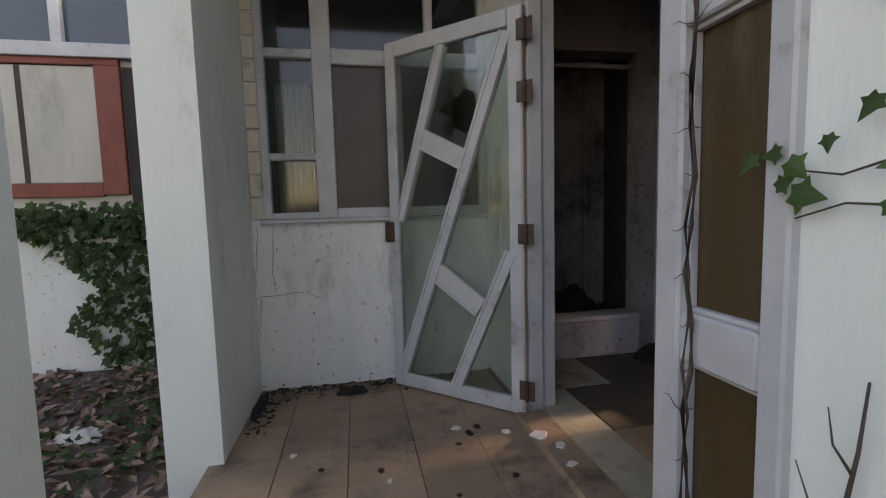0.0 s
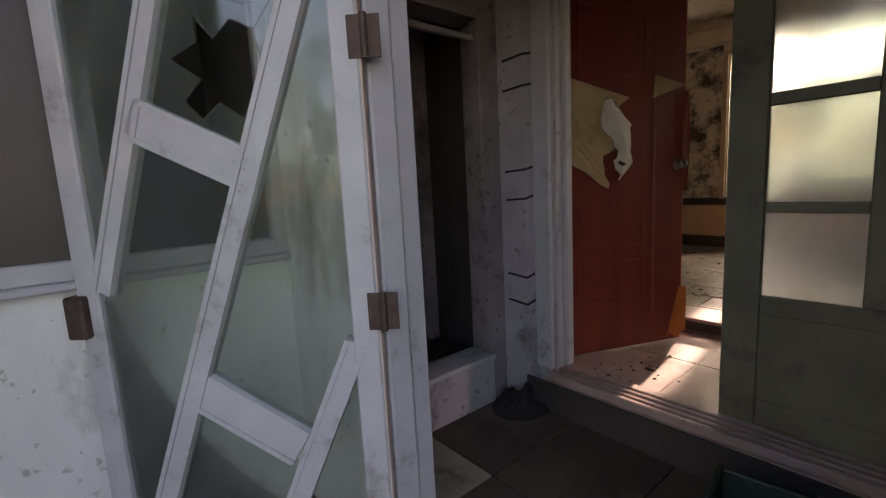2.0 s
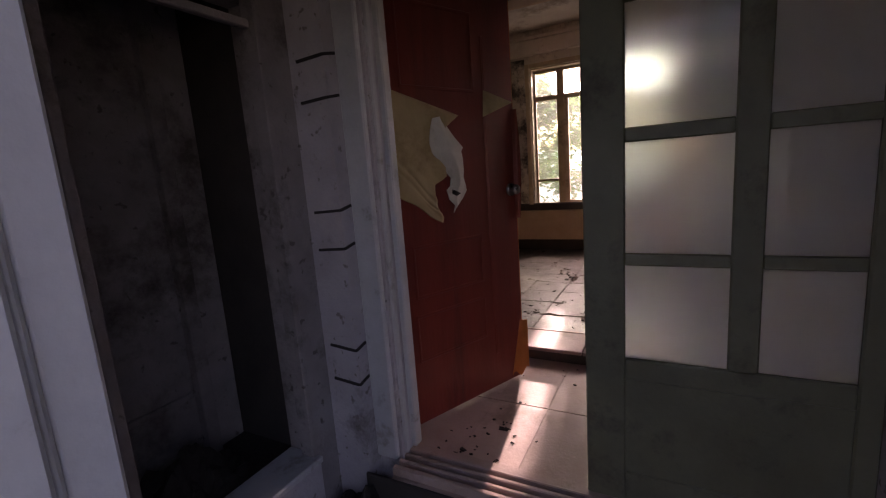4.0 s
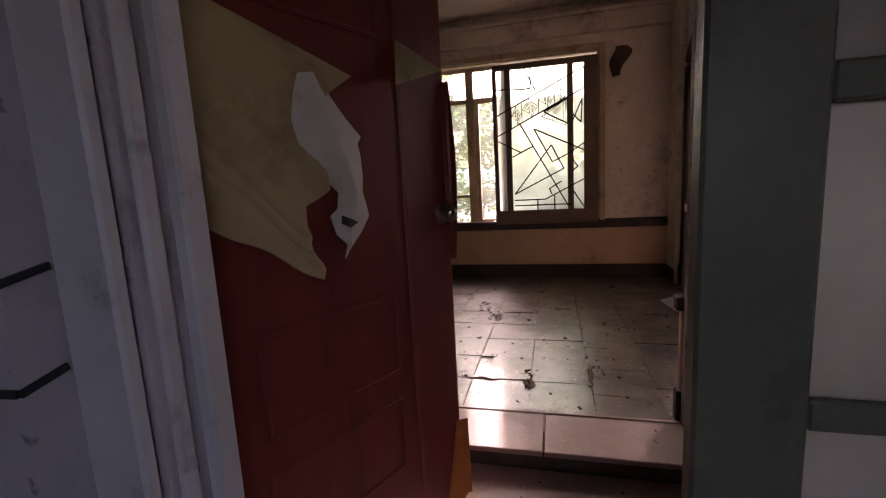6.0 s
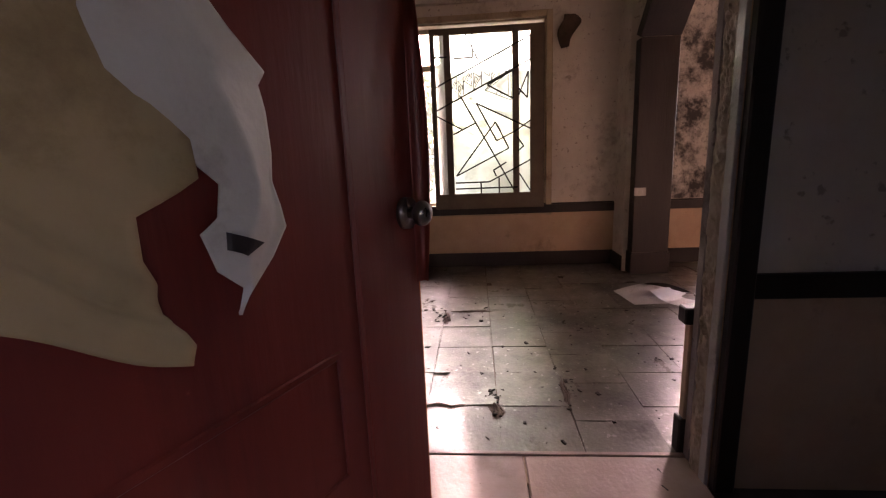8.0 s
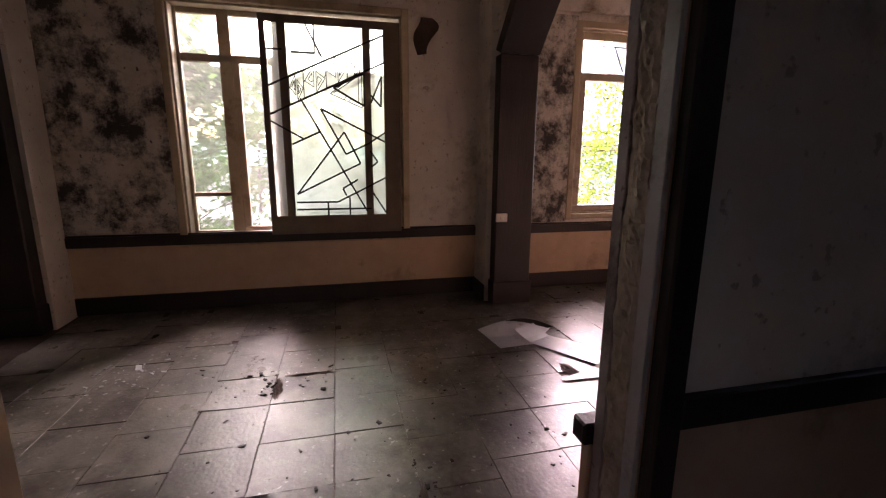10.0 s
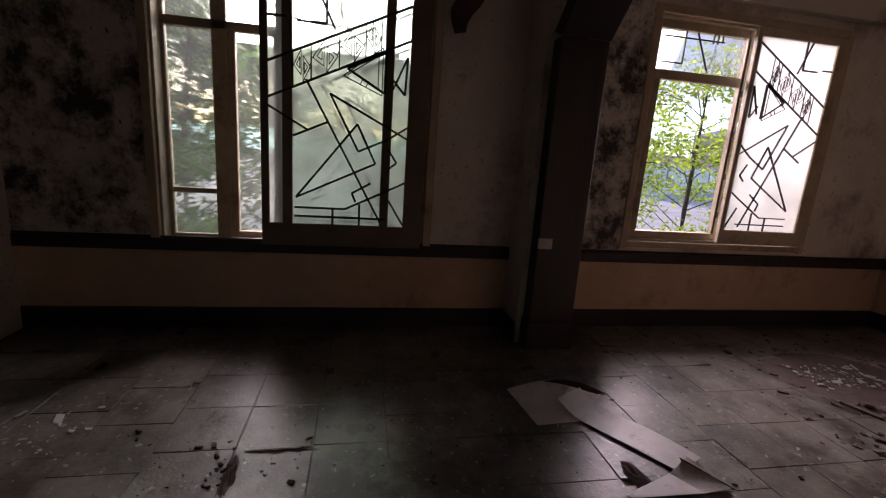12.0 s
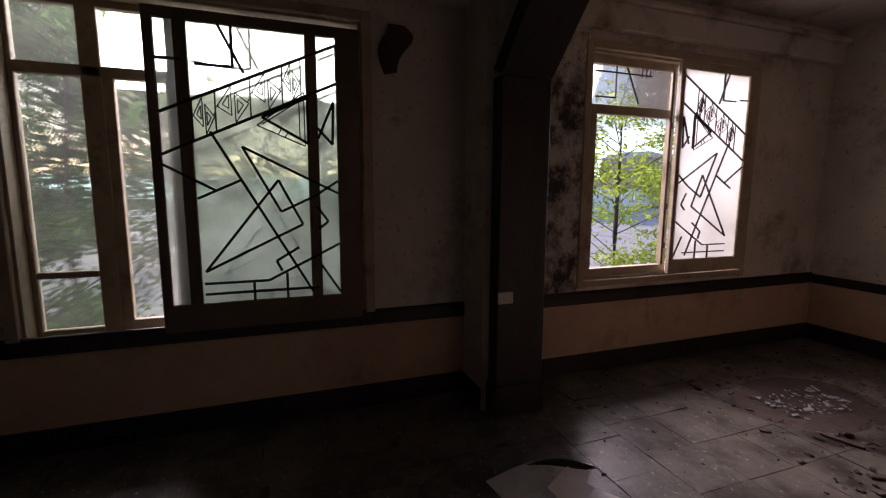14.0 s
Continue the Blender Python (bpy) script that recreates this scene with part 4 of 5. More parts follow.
w1 = window_box("window_3", *WIN1, "cream painted window frame of the first room")
w2 = window_box("window_4", *WIN2, "cream painted window frame of the second room")
sash("window_sash", 6.80, 2.55, 1.42, 1.28, 3.06, [(2.55, 2.50), (2.41, 2.345), (1.735, 1.67), (1.56, 1.42)], M_BROWNSASH, "brown sliding sash with fogged leaded glass")
sash("window_sash", 6.87, 2.46, 1.42, 1.30, 3.08, [(2.46, 2.41), (1.47, 1.42)], M_BROWNSASH, "rear sliding sash with fogged leaded glass", rail=0.10, glass=G_REAR, w=0.011)
# outer casements of the first window
X = 6.96
for r in ((3.172, 3.196, 1.27, 3.10), (2.79, 2.885, 1.278, 3.10), (2.45, 3.172, 2.70, 2.76), (2.885, 3.172, 1.605, 1.64), (2.885, 3.172, 1.278, 1.31), (2.44, 2.79, 1.278, 1.34), (2.885, 3.172, 3.06, 3.10), (2.45, 2.79, 3.06, 3.10), (2.735, 2.787, 1.34, 2.70), (2.44, 2.49, 1.34, 2.70)):
    part("window_frame", boxes((X - 0.025, X + 0.025, *r), bev=0.004), M_CREAM, w1)
for r in ((2.885, 3.172, 1.31, 1.605), (2.885, 3.172, 1.64, 2.70), (2.49, 2.735, 1.34, 2.70), (2.885, 3.172, 2.76, 3.06), (2.45, 2.79, 2.76, 3.06), (1.42, 2.44, 1.30, 3.10)):
    pane = part("pane", boxes((X - 0.003, X + 0.003, *r), bev=0), G_PLAIN, w1, "streaky fogged pane")
    if r[0] == 2.49:
        sun_pane = pane
# second window: open left half under a leaded light, leaded sash beside it
X = 6.90
for r in ((-0.372, -0.329, 1.42, 3.14), (-1.205, -1.155, 1.42, 3.14), (-1.155, -0.372, 2.70, 2.77), (-0.425, -0.3725, 1.48, 2.70), (-1.155, -0.372, 3.07, 3.14), (-1.18, -1.1555, 1.48, 3.07)):
    part("window_frame", boxes((X - 0.025, X + 0.025, *r), bev=0.004), M_CREAM, w2)
part("pane", boxes((X - 0.003, X + 0.003, -1.155, -0.372, 2.77, 3.07), bev=0), G_CLEAR, w2)
bm = bmesh.new()
for p in ((-0.41, 2.83, -0.60, 2.83), (-0.60, 2.83, -0.60, 3.07), (-0.40, 3.02, -0.95, 3.02), (-0.70, 3.07, -0.83, 2.80), (-0.85, 3.07, -0.85, 3.0), (-0.89, 3.07, -0.89, 3.0), (-0.93, 3.07, -0.93, 3.02)):
    bar(bm, (X - 0.008, p[0], p[1]), (X - 0.008, p[2], p[3]), 0.010, 0.010)
part("leading", bm, M_LEAD, w2, "black leaded lines in the upper light")
part("bottom_rail", boxes((X - 0.03, X + 0.03, -1.206, -0.329, 1.42, 1.48), bev=0.004), M_CREAM, w2)
for k, z in enumerate((1.62, 1.95, 2.30, 2.62)):
    part("catch", boxes((X - 0.035, X - 0.0255, -1.185, -1.165, z, z + 0.05), bev=0.002), M_RUST, w2, "small rusty catch")
sash("window_sash", 6.80, -1.15, -2.00, 1.41, 3.14, [(-1.15, -1.195), (-1.92, -2.00)], M_CREAM, "cream sash with fogged leaded glass in second room", mirror=True, rail=0.12, w=0.0105)

# daylight passes these panes without a shadow
for ob in bpy.data.objects:
    if ob.type == "MESH" and ob.name.split(".")[0] in ("pane", "shard") and (ob.data.materials[0] in (G_CLEAR, G_DOOR, G_REAR) or ob is sun_pane):
        ob.visible_shadow = False

# ---- marks, switch, small fittings ----
marks = thing("score_marks", pose(2.02, 2.61, 0), "black lines scored across the plaster pier", "wall marks")
for k, z in enumerate((0.987, 1.137, 1.562, 1.714, 2.136, 2.288)):
    tilt = 0.012 if z < 1.2 else -0.006
    bm = bmesh.new()
    bar(bm, (-0.004, 0.13, z + tilt), (-0.004, 0.0, z), 0.006, 0.011)
    bar(bm, (-0.004, -0.004, z), (0.06, -0.004, z + 0.014), 0.006, 0.011)
    part("mark", bm, M_MARK, marks)
sw = thing("light_switch", pose(6.37, 0.60, 1.40), "small white plastic light switch on the dark arch", "light switch")
part("plate", boxes((-0.012, 0.0, -0.05, 0.055, 0, 0.075), bev=0.004), M_PLASTIC, sw)
part("rocker", boxes((-0.018, -0.011, -0.015, 0.02, 0.02, 0.055), bev=0.003), M_PLASTIC, sw)
# peeling flap of wallpaper beside the first window
def peel(u, v):
    a = (1 - v) * 2.6
    return Vector((6.80 - 0.012 - 0.06 * (1 - math.cos(a)) * (0.35 + 0.65 * u), 1.27 - (0.05 + 0.14 * math.sin(0.3 + v * 2.2) ** 2) * u + 0.035 * math.sin(v * 5), 3.12 - 0.34 * (1 - v) + 0.05 * math.sin(a)))
pl = to_object("peeling_wallpaper", sheet(peel, 8, 14), M_SCREED, True)
tagged(pl, "dark wallpaper flap curling off the damp wall", "wallpaper")

# cracks and spatter on the porch wall
cr = thing("wall_cracks", pose(-0.63, 2.779, 0.40), "thin dark cracks in the white porch wall", "wall cracks")
qc = random.Random(77)
for x0, z0, x1, z1 in ((0.0, 0.57, 0.27, 0.585), (0.0, 0.62, 0.03, 0.98), (0.10, 0.60, 0.11, 1.0), (0.28, 0.585, 0.36, 0.55), (0.0, 0.30, 0.02, 0.57)):
    bm = bmesh.new()
    last = None
    for k in range(8):
        p = Vector((x0 + (x1 - x0) * k / 7 + qc.uniform(-0.008, 0.008), -0.0015, z0 + (z1 - z0) * k / 7 + qc.uniform(-0.008, 0.008)))
        if last:
            bar(bm, last, p, 0.003 if z1 - z0 > 0.2 else 0.005, 0.002)
        last = p
    part("crack", bm, M_GROUT, cr)
sp = bmesh.new()
for _ in range(13):
    x, z = qc.uniform(0.0, 0.85), 0.02 + 0.45 * qc.random() ** 1.8
    s = 0.0025 * (3.2 ** qc.random())
    bmesh.ops.create_icosphere(sp, subdivisions=1, radius=s, matrix=Matrix.Translation((-0.63 + x, 2.7795, 0.40 + z)) @ Matrix.Diagonal((1, 0.15, qc.uniform(0.6, 1.8), 1)))
tagged(to_object("mud_spatter", sp, M_DIRT), "black mud flecks on the lower porch wall", "mud spatter", kind="stuff")

# ---- closet debris, dirt along the porch wall ----
def heap(bm, cx, cy, z, rx, ry, h, seed, n=26):
    """A low uneven mound."""
    g = {}
    for i in range(n + 1):
        for j in range(n + 1):
            u, v = i / n * 2 - 1, j / n * 2 - 1
            d = max(0.0, 1 - (u * u + v * v))
            zz = h * d ** 0.8 * (0.5 + 0.8 * noise.fractal(Vector((u * 2.5 + seed, v * 2.5, 0)), 1.0, 2.0, 4) + 0.35)
            g[i, j] = bm.verts.new((cx + rx * u, cy + ry * v, z + max(0.0, zz) - 0.004))
    for i in range(n):
        for j in range(n):
            bm.faces.new((g[i, j], g[i + 1, j], g[i + 1, j + 1], g[i, j + 1]))
def chips(bm, n, x0, x1, y0, y1, z, s0, s1, seed, flat=0.35):
    """Loose crumbs and flakes lying on a floor."""
    q = random.Random(seed)
    for _ in range(n):
        s = s0 * (s1 / s0) ** (q.random() ** 2.2)
        m = Matrix.Translation((q.uniform(x0, x1), q.uniform(y0, y1), z + s * flat * 0.3)) @ Euler((q.uniform(-0.25, 0.25), q.uniform(-0.25, 0.25), q.uniform(0, 6.3))).to_matrix().to_4x4() @ Matrix.Diagonal((s * q.uniform(0.6, 2.0), s * q.uniform(0.5, 1.0), s * flat, 1))
        r = bmesh.ops.create_cube(bm, size=1.0, matrix=m)
        for v in r["verts"]:
            v.co += Vector((q.uniform(-0.2, 0.2), q.uniform(-0.2, 0.2), 0)) * s
bm = bmesh.new()
heap(bm, 1.52, 3.10, 0.66, 0.28, 0.18, 0.17, 3.0)
tagged(to_object("debris_heap", bm, M_DIRT), "black rotten debris heaped on the closet floor", "debris", kind="stuff")
bm = bmesh.new()
chips(bm, 420, -0.62, 0.66, 2.69, 2.775, PORCH_Z + 0.001, 0.005, 0.03, 21)
chips(bm, 90, -0.62, 0.5, 2.58, 2.70, PORCH_Z + 0.001, 0.004, 0.02, 22)
chips(bm, 60, -0.62, -0.5, 2.2, 2.6, PORCH_Z + 0.001, 0.005, 0.028, 23)
heap(bm, -0.60, 2.55, PORCH_Z, 0.035, 0.2, 0.03, 31.0, 30)
heap(bm, -0.10, 2.62, PORCH_Z, 0.10, 0.05, 0.04, 33.0, 12)
tagged(to_object("dirt", bm, M_DIRT), "black rotted dirt along the foot of the porch wall", "dirt", kind="stuff")
bm = bmesh.new()
heap(bm, 1.98, 2.62, VEST_Z, 0.20, 0.16, 0.10, 9.0, 18)
tagged(to_object("dirt_corner", bm, M_DIRT), "black rubble in the vestibule corner", "dirt", kind="stuff")
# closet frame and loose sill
structure("trim_closet", boxes((1.22, 1.25, 2.772, 2.84, 0.70, 2.50), (1.872, 1.90, 2.772, 2.84, 0.70, 2.50), (1.22, 1.90, 2.772, 2.84, 2.48, 2.51), (1.25, 1.872, 2.80, 2.83, 2.38, 2.41), bev=0.004), M_GRIMESHADE, "dark frame of the closet opening", "trim")
structure("trim_closet_sill", boxes((1.22, 1.90, 2.745, 2.93, 0.675, 0.705), bev=0.006), M_FRAME, "pale painted closet sill", "sill")
# paler slab added so the wall below the sill looks lit
structure("wall_closet_step", boxes((1.10, 1.90, 2.758, 2.779, 0.42, 0.674), bev=0.006), M_MARKWALL, "paler strip below the closet sill for its lit face", "wall")
structure("trim_closet_panel", boxes((1.225, 1.945, 3.30, 3.32, 0.66, 2.7), (1.74, 1.80, 3.25, 3.299, 0.66, 2.7), (1.225, 1.74, 3.285, 3.299, 0.95, 0.98), bev=0.004), M_GRIMESHADE, "dark boarding at the back of the closet", "panelling")

# ---- broken pieces on the porch floor ----
def shard_thing(name, x, y, z, s, seed, material, label, cat, group=""):
    q = random.Random(seed)
    n = 5
    pts = [(s * q.uniform(0.5, 1.1) * math.cos(k * math.tau / n + q.uniform(-0.3, 0.3)), s * q.uniform(0.4, 0.8) * math.sin(k * math.tau / n)) for k in range(n)]
    bm = bmesh.new()
    a = [bm.verts.new((px, py, 0)) for px, py in pts]
    b = [bm.verts.new((px * 0.9, py * 0.9, s * 0.16)) for px, py in pts]
    bm.faces.new(a)
    bm.faces.new(b)
    for k in range(n):
        bm.faces.new((a[k], a[(k + 1) % n], b[(k + 1) % n], b[k]))
    ob = to_object(name, bm, material)
    ob.matrix_world = pose(x, y, z, 0, 0, q.uniform(0, 360))
    return tagged(ob, label, cat, group)
for k, (x, y, s) in enumerate(((0.74, 1.84, 0.06), (0.80, 1.74, 0.04), (0.40, 2.05, 0.035), (-0.35, 1.98, 0.028), (0.62, 1.95, 0.04), (0.05, 1.70, 0.022), (0.78, 1.60, 0.03))):
    shard_thing("plaster_shard", x, y, PORCH_Z + 0.001 if x < 0.71 else 0.426, s, 40 + k, M_SHARD, "broken white plaster shard on the porch floor", "shard", "broken plaster shards")
for k, (x, y, s) in enumerate(((0.45, 1.98, 0.035), (-0.22, 1.84, 0.02), (0.02, 1.78, 0.024), (0.38, 1.90, 0.022), (0.50, 2.04, 0.03), (0.30, 1.55, 0.02), (0.55, 1.62, 0.025))):
    shard_thing("dead_leaf", x, y, PORCH_Z + 0.001, s, 60 + k, M_DIRT, "curled black dead leaf on the porch floor", "dead leaf", "dead leaves on the porch")
# green enamel stand lying in the vestibule
gs = thing("bottle_crate", pose(1.46, 1.27, VEST_Z + 0.002, 0, 0, 8), "dark green plastic crate on the vestibule floor", "crate")
part("side", boxes((0, 0.36, 0, 0.012, 0, 0.22), bev=0.004), M_GREENMETAL, gs)
part("side", boxes((0, 0.36, 0.258, 0.27, 0, 0.22), bev=0.004), M_GREENMETAL, gs)
part("end", boxes((0, 0.012, 0.012, 0.258, 0, 0.22), bev=0.004), M_GREENMETAL, gs)
part("end", boxes((0.348, 0.36, 0.012, 0.258, 0, 0.22), bev=0.004), M_GREENMETAL, gs)
part("base", boxes((0.012, 0.348, 0.012, 0.258, 0, 0.012), bev=0.002), M_GREENMETAL, gs)
part("rim", boxes((-0.006, 0.366, -0.006, 0.012, 0.2205, 0.235), bev=0.004), M_GREENMETAL, gs)
part("rim", boxes((-0.006, 0.366, 0.258, 0.276, 0.2205, 0.235), bev=0.004), M_GREENMETAL, gs)

# ---- loose paper on the room floor ----
lp = thing("torn_sheet", pose(5.35, 0.55, ROOM_Z), "torn grey vinyl sheet crumpled on the floor", "torn sheet")
def sh_a(u, v):
    p = between(u, v, Vector((0.10, 0.38, 0)), Vector((0.46, 0.43, 0)), Vector((0.40, -0.16, 0)), Vector((0.12, 0.12, 0)))
    p.z = 0.006 + (0.07 * math.sin(max(0.0, (u - 0.55) / 0.45) * math.pi * 0.5) * math.sin(v * math.pi))
    return p
def sh_b(u, v):
    p = between(u, v, Vector((-0.30, -0.14, 0)), Vector((0.24, 0.22, 0)), Vector((0.36, 0.02, 0)), Vector((-0.22, -0.32, 0)))
    p.z = 0.014 + (0.06 * max(0.0, (u - 0.8) / 0.2) ** 1.2) + 0.012 * math.sin(u * 5) * v
    return p
def sh_c(u, v):
    p = between(u, v, Vector((-0.40, 0.19, 0)), Vector((-0.26, -0.20, 0)), Vector((-0.43, -0.30, 0)), Vector((-0.42, 0.17, 0)))
    p.z = 0.010 + 0.05 * max(0.0, u - 0.72) / 0.28 * (1 - v * 0.6)
    return p
# base colour lightened to carry the window's reflection on the sheet
M_SHEET = mat("grey_vinyl_sheet_with_gloss", (0.62, 0.62, 0.63), (0.50, 0.50, 0.51), scale=6, rough=0.38, stain=(0.2, 0.19, 0.18), stain_scale=5, stain_amount=0.3, bump=0.15)
for f in (sh_a, sh_b, sh_c):
    part("sheet", sheet(f, 14, 10, 0.0015), M_SHEET, lp)
def sh_d(u, v):
    """The back edge rolled over, its dark underside showing."""
    s = math.sin(u * math.pi)
    return Vector((0.45 - 0.08 * u - 0.05 * s * v, 0.36 - 0.52 * u, 0.012 + 0.075 * s * math.cos(v * 1.5)))
def sh_e(u, v):
    """The end of the strip folded upright."""
    return Vector((-0.25 - 0.17 * u - 0.02 * v, -0.20 - 0.10 * u + 0.05 * v * (1 - u), 0.012 + 0.055 * v * (1 - 0.7 * u)))
part("rolled_edge", sheet(sh_d, 14, 6, 0.0015), M_DIRT, lp, "dark underside of the rolled edge", True)
part("fold", sheet(sh_e, 8, 6, 0.0015), M_SCREED, lp, "dark folded end")

# ---- torn gaps in the tiles, the crumbled bed showing ----
for k, (x, y, rx, ry, h) in enumerate(((4.03, 2.055, 0.10, 0.035, 0.010), (4.20, 1.702, 0.16, 0.020, 0.009), (5.36, 2.18, 0.022, 0.19, 0.010), (5.22, 2.36, 0.14, 0.028, 0.012), (4.05, 2.30, 0.02, 0.14, 0.008), (5.05, 0.62, 0.12, 0.05, 0.012))):
    bm = bmesh.new()
    heap(bm, 0, 0, 0, rx, ry, h, 50.0 + 3 * k, 16)
    for v in bm.verts:
        v.co.x += 0.018 * noise.noise(Vector((v.co.y * 14, k * 3.0, 0))) if ry > rx else 0.0
        v.co.y += 0.018 * noise.noise(Vector((v.co.x * 14, k * 3.0, 0))) if rx > ry else 0.0
    ob = to_object("floor_tear", bm, M_SCREED)
    ob.matrix_world = pose(x, y, ROOM_Z + 0.004)
    tagged(ob, "ragged gap torn in the floor tiles showing brown adhesive", "floor tear", "torn gaps in the floor tiles")

# ---- crumbs, rubble and glass on the floors ----
bm = bmesh.new()
chips(bm, 190, 3.75, 5.6, 0.8, 2.9, ROOM_Z + 0.004, 0.005, 0.022, 1)
chips(bm, 18, 4.15, 4.45, 1.64, 1.72, ROOM_Z + 0.003, 0.008, 0.025, 7)
chips(bm, 18, 3.95, 4.2, 2.0, 2.1, ROOM_Z + 0.003, 0.008, 0.025, 8)
chips(bm, 18, 5.15, 5.4, 2.36, 2.46, ROOM_Z + 0.003, 0.008, 0.025, 9)
chips(bm, 120, 4.6, 6.7, -2.9, 0.5, ROOM_Z + 0.004, 0.006, 0.028, 2)
chips(bm, 30, 2.3, 3.35, 1.3, 2.4, LAND_Z + 0.001, 0.006, 0.018, 3)
chips(bm, 26, 2.26, 2.6, 2.1, 2.45, LAND_Z + 0.001, 0.008, 0.026, 13)
chips(bm, 26, 3.42, 3.70, 1.4, 2.5, ROOM_Z + 0.001, 0.006, 0.018, 4)
tagged(to_object("floor_crumbs", bm, M_DIRT), "dark crumbs and flakes scattered over the floors", "crumbs", kind="stuff")
bm = bmesh.new()
chips(bm, 170, 5.0, 6.5, -2.8, -0.7, ROOM_Z + 0.004, 0.008, 0.035, 5)
chips(bm, 70, 5.4, 6.1, -2.3, -1.1, ROOM_Z + 0.004, 0.01, 0.05, 6)
heap(bm, 5.85, -1.50, ROOM_Z + 0.002, 0.42, 0.55, 0.022, 71.0, 34)
heap(bm, 5.35, -2.20, ROOM_Z + 0.002, 0.18, 0.40, 0.026, 74.0, 26)
tagged(to_object("rubble", bm, M_SCREED), "broken plaster and tile rubble on the second room floor", "rubble", kind="stuff")
M_SHINE = mat("broken_clear_glass", (0.55, 0.58, 0.58), (0.45, 0.48, 0.48), scale=20, rough=0.12, bump=0)
bm = bmesh.new()
chips(bm, 120, 5.65, 6.0, -1.75, -1.15, ROOM_Z + 0.020, 0.008, 0.035, 11, 0.2)
chips(bm, 50, 5.35, 5.75, 3.05, 3.45, ROOM_Z + 0.006, 0.008, 0.03, 12, 0.2)
tagged(to_object("broken_glass", bm, M_SHINE), "glittering broken glass scattered on the floor", "broken glass", kind="stuff")
for k, (x, y, a) in enumerate(((5.45, -1.15, 20), (5.15, -0.98, 60), (5.9, -2.0, -30), (5.2, -1.75, 10))):
    b = boxes((-0.10, 0.10, -0.018, 0.018, 0, 0.014), bev=0.003)
    ob = to_object("wood_strip", b, M_BARK)
    ob.matrix_world = pose(x, y, ROOM_Z + 0.004, 0, 0, a)
    tagged(ob, "splintered wooden strip lying on the floor", "wood strip", "wood strips on the floor")

# ---- ivy, twigs and litter ----
def ivy_leaf(bm, m, s):
    """A five-pointed ivy leaf, folded along its rib."""
    out = [(0, -0.35), (0.32, -0.5), (0.42, -0.15), (0.75, 0.0), (0.38, 0.22), (0.28, 0.42), (0, 1.0), (-0.28, 0.42), (-0.38, 0.22), (-0.75, 0.0), (-0.42, -0.15), (-0.32, -0.5)]
    c = bm.verts.new(m @ Vector((0, 0, 0.03 * s)))
    vs = [bm.verts.new(m @ Vector((x * s, y * s, -0.12 * s * abs(x)))) for x, y in out]
    for k in range(12):
        bm.faces.new((c, vs[k], vs[(k + 1) % 12]))
q = random.Random(11)
bm = bmesh.new()
for _ in range(2300):
    x = q.uniform(-3.0, -1.2)
    top = 1.62 - 0.1 * q.random()
    z = top - (q.random() ** 1.3) * 1.45
    if z < 1.30 and (x < -2.72 + 0.22 * min(1.0, (1.30 - z) * 2.2) + 0.12 * math.sin(z * 9) or q.random() < 0.25):
        continue
    m = Matrix.Translation((x, 4.57 - q.random() * (0.14 if z > 1.3 else 0.07), z)) @ Euler((radians(70 + q.uniform(-35, 35)), q.uniform(-0.5, 0.5), q.uniform(-0.7, 0.7))).to_matrix().to_4x4() @ Matrix.Rotation(q.uniform(2.2, 4.1), 4, "Z")
    ivy_leaf(bm, m, q.uniform(0.035, 0.075))
tagged(to_object("ivy", bm, M_IVY), "dense green ivy hanging over the white garden wall", "ivy", kind="stuff")
bm = bmesh.new()
for _ in range(2600):
    x, y = q.uniform(-4.5, -0.92), q.uniform(0.6, 4.55)
    s = q.uniform(0.035, 0.085)
    m = Matrix.Translation((x, y, GROUND_Z + 0.005 + q.random() * 0.035)) @ Euler((q.uniform(-0.6, 0.6), q.uniform(-0.6, 0.6), q.uniform(0, 6.3))).to_matrix().to_4x4()
    a = [bm.verts.new(m @ Vector(p)) for p in ((-s, 0, 0), (0, -0.45 * s, 0.25 * s), (s, 0, 0.1 * s), (0, 0.45 * s, 0.25 * s))]
    bm.faces.new(a)
tagged(to_object("leaf_litter", bm, M_LITTER), "brown dead leaves covering the garden soil", "leaf litter", kind="stuff")
bm = bmesh.new()
for _ in range(420):
    c = q.choice(((-1.6, 3.4), (-2.0, 2.9), (-1.5, 2.6), (-2.6, 3.6), (-1.25, 3.1), (-1.7, 4.2)))
    x, y = q.gauss(c[0], 0.22), q.gauss(c[1], 0.2)
    if x > -0.95 or y > 4.5:
        continue
    m = Matrix.Translation((x, y, GROUND_Z + 0.04 + q.random() * 0.14)) @ Euler((q.uniform(-0.7, 0.7), q.uniform(-0.7, 0.7), q.uniform(0, 6.3))).to_matrix().to_4x4()
    ivy_leaf(bm, m, q.uniform(0.025, 0.055))
tagged(to_object("weeds", bm, M_IVY), "low green weeds among the dead leaves", "weeds", kind="stuff")
bg = to_object("plastic_bag", sheet(lambda u, v: Vector((-1.98 + 0.3 * u, 3.05 + 0.18 * v, GROUND_Z + 0.02 + 0.06 * math.sin(u * 3.1) * math.sin(v * 3.1) + 0.02 * math.sin(u * 17) * math.sin(v * 13))), 14, 10), M_PAPERW, True)
tagged(bg, "crumpled white plastic bag on the leaf litter", "plastic bag")
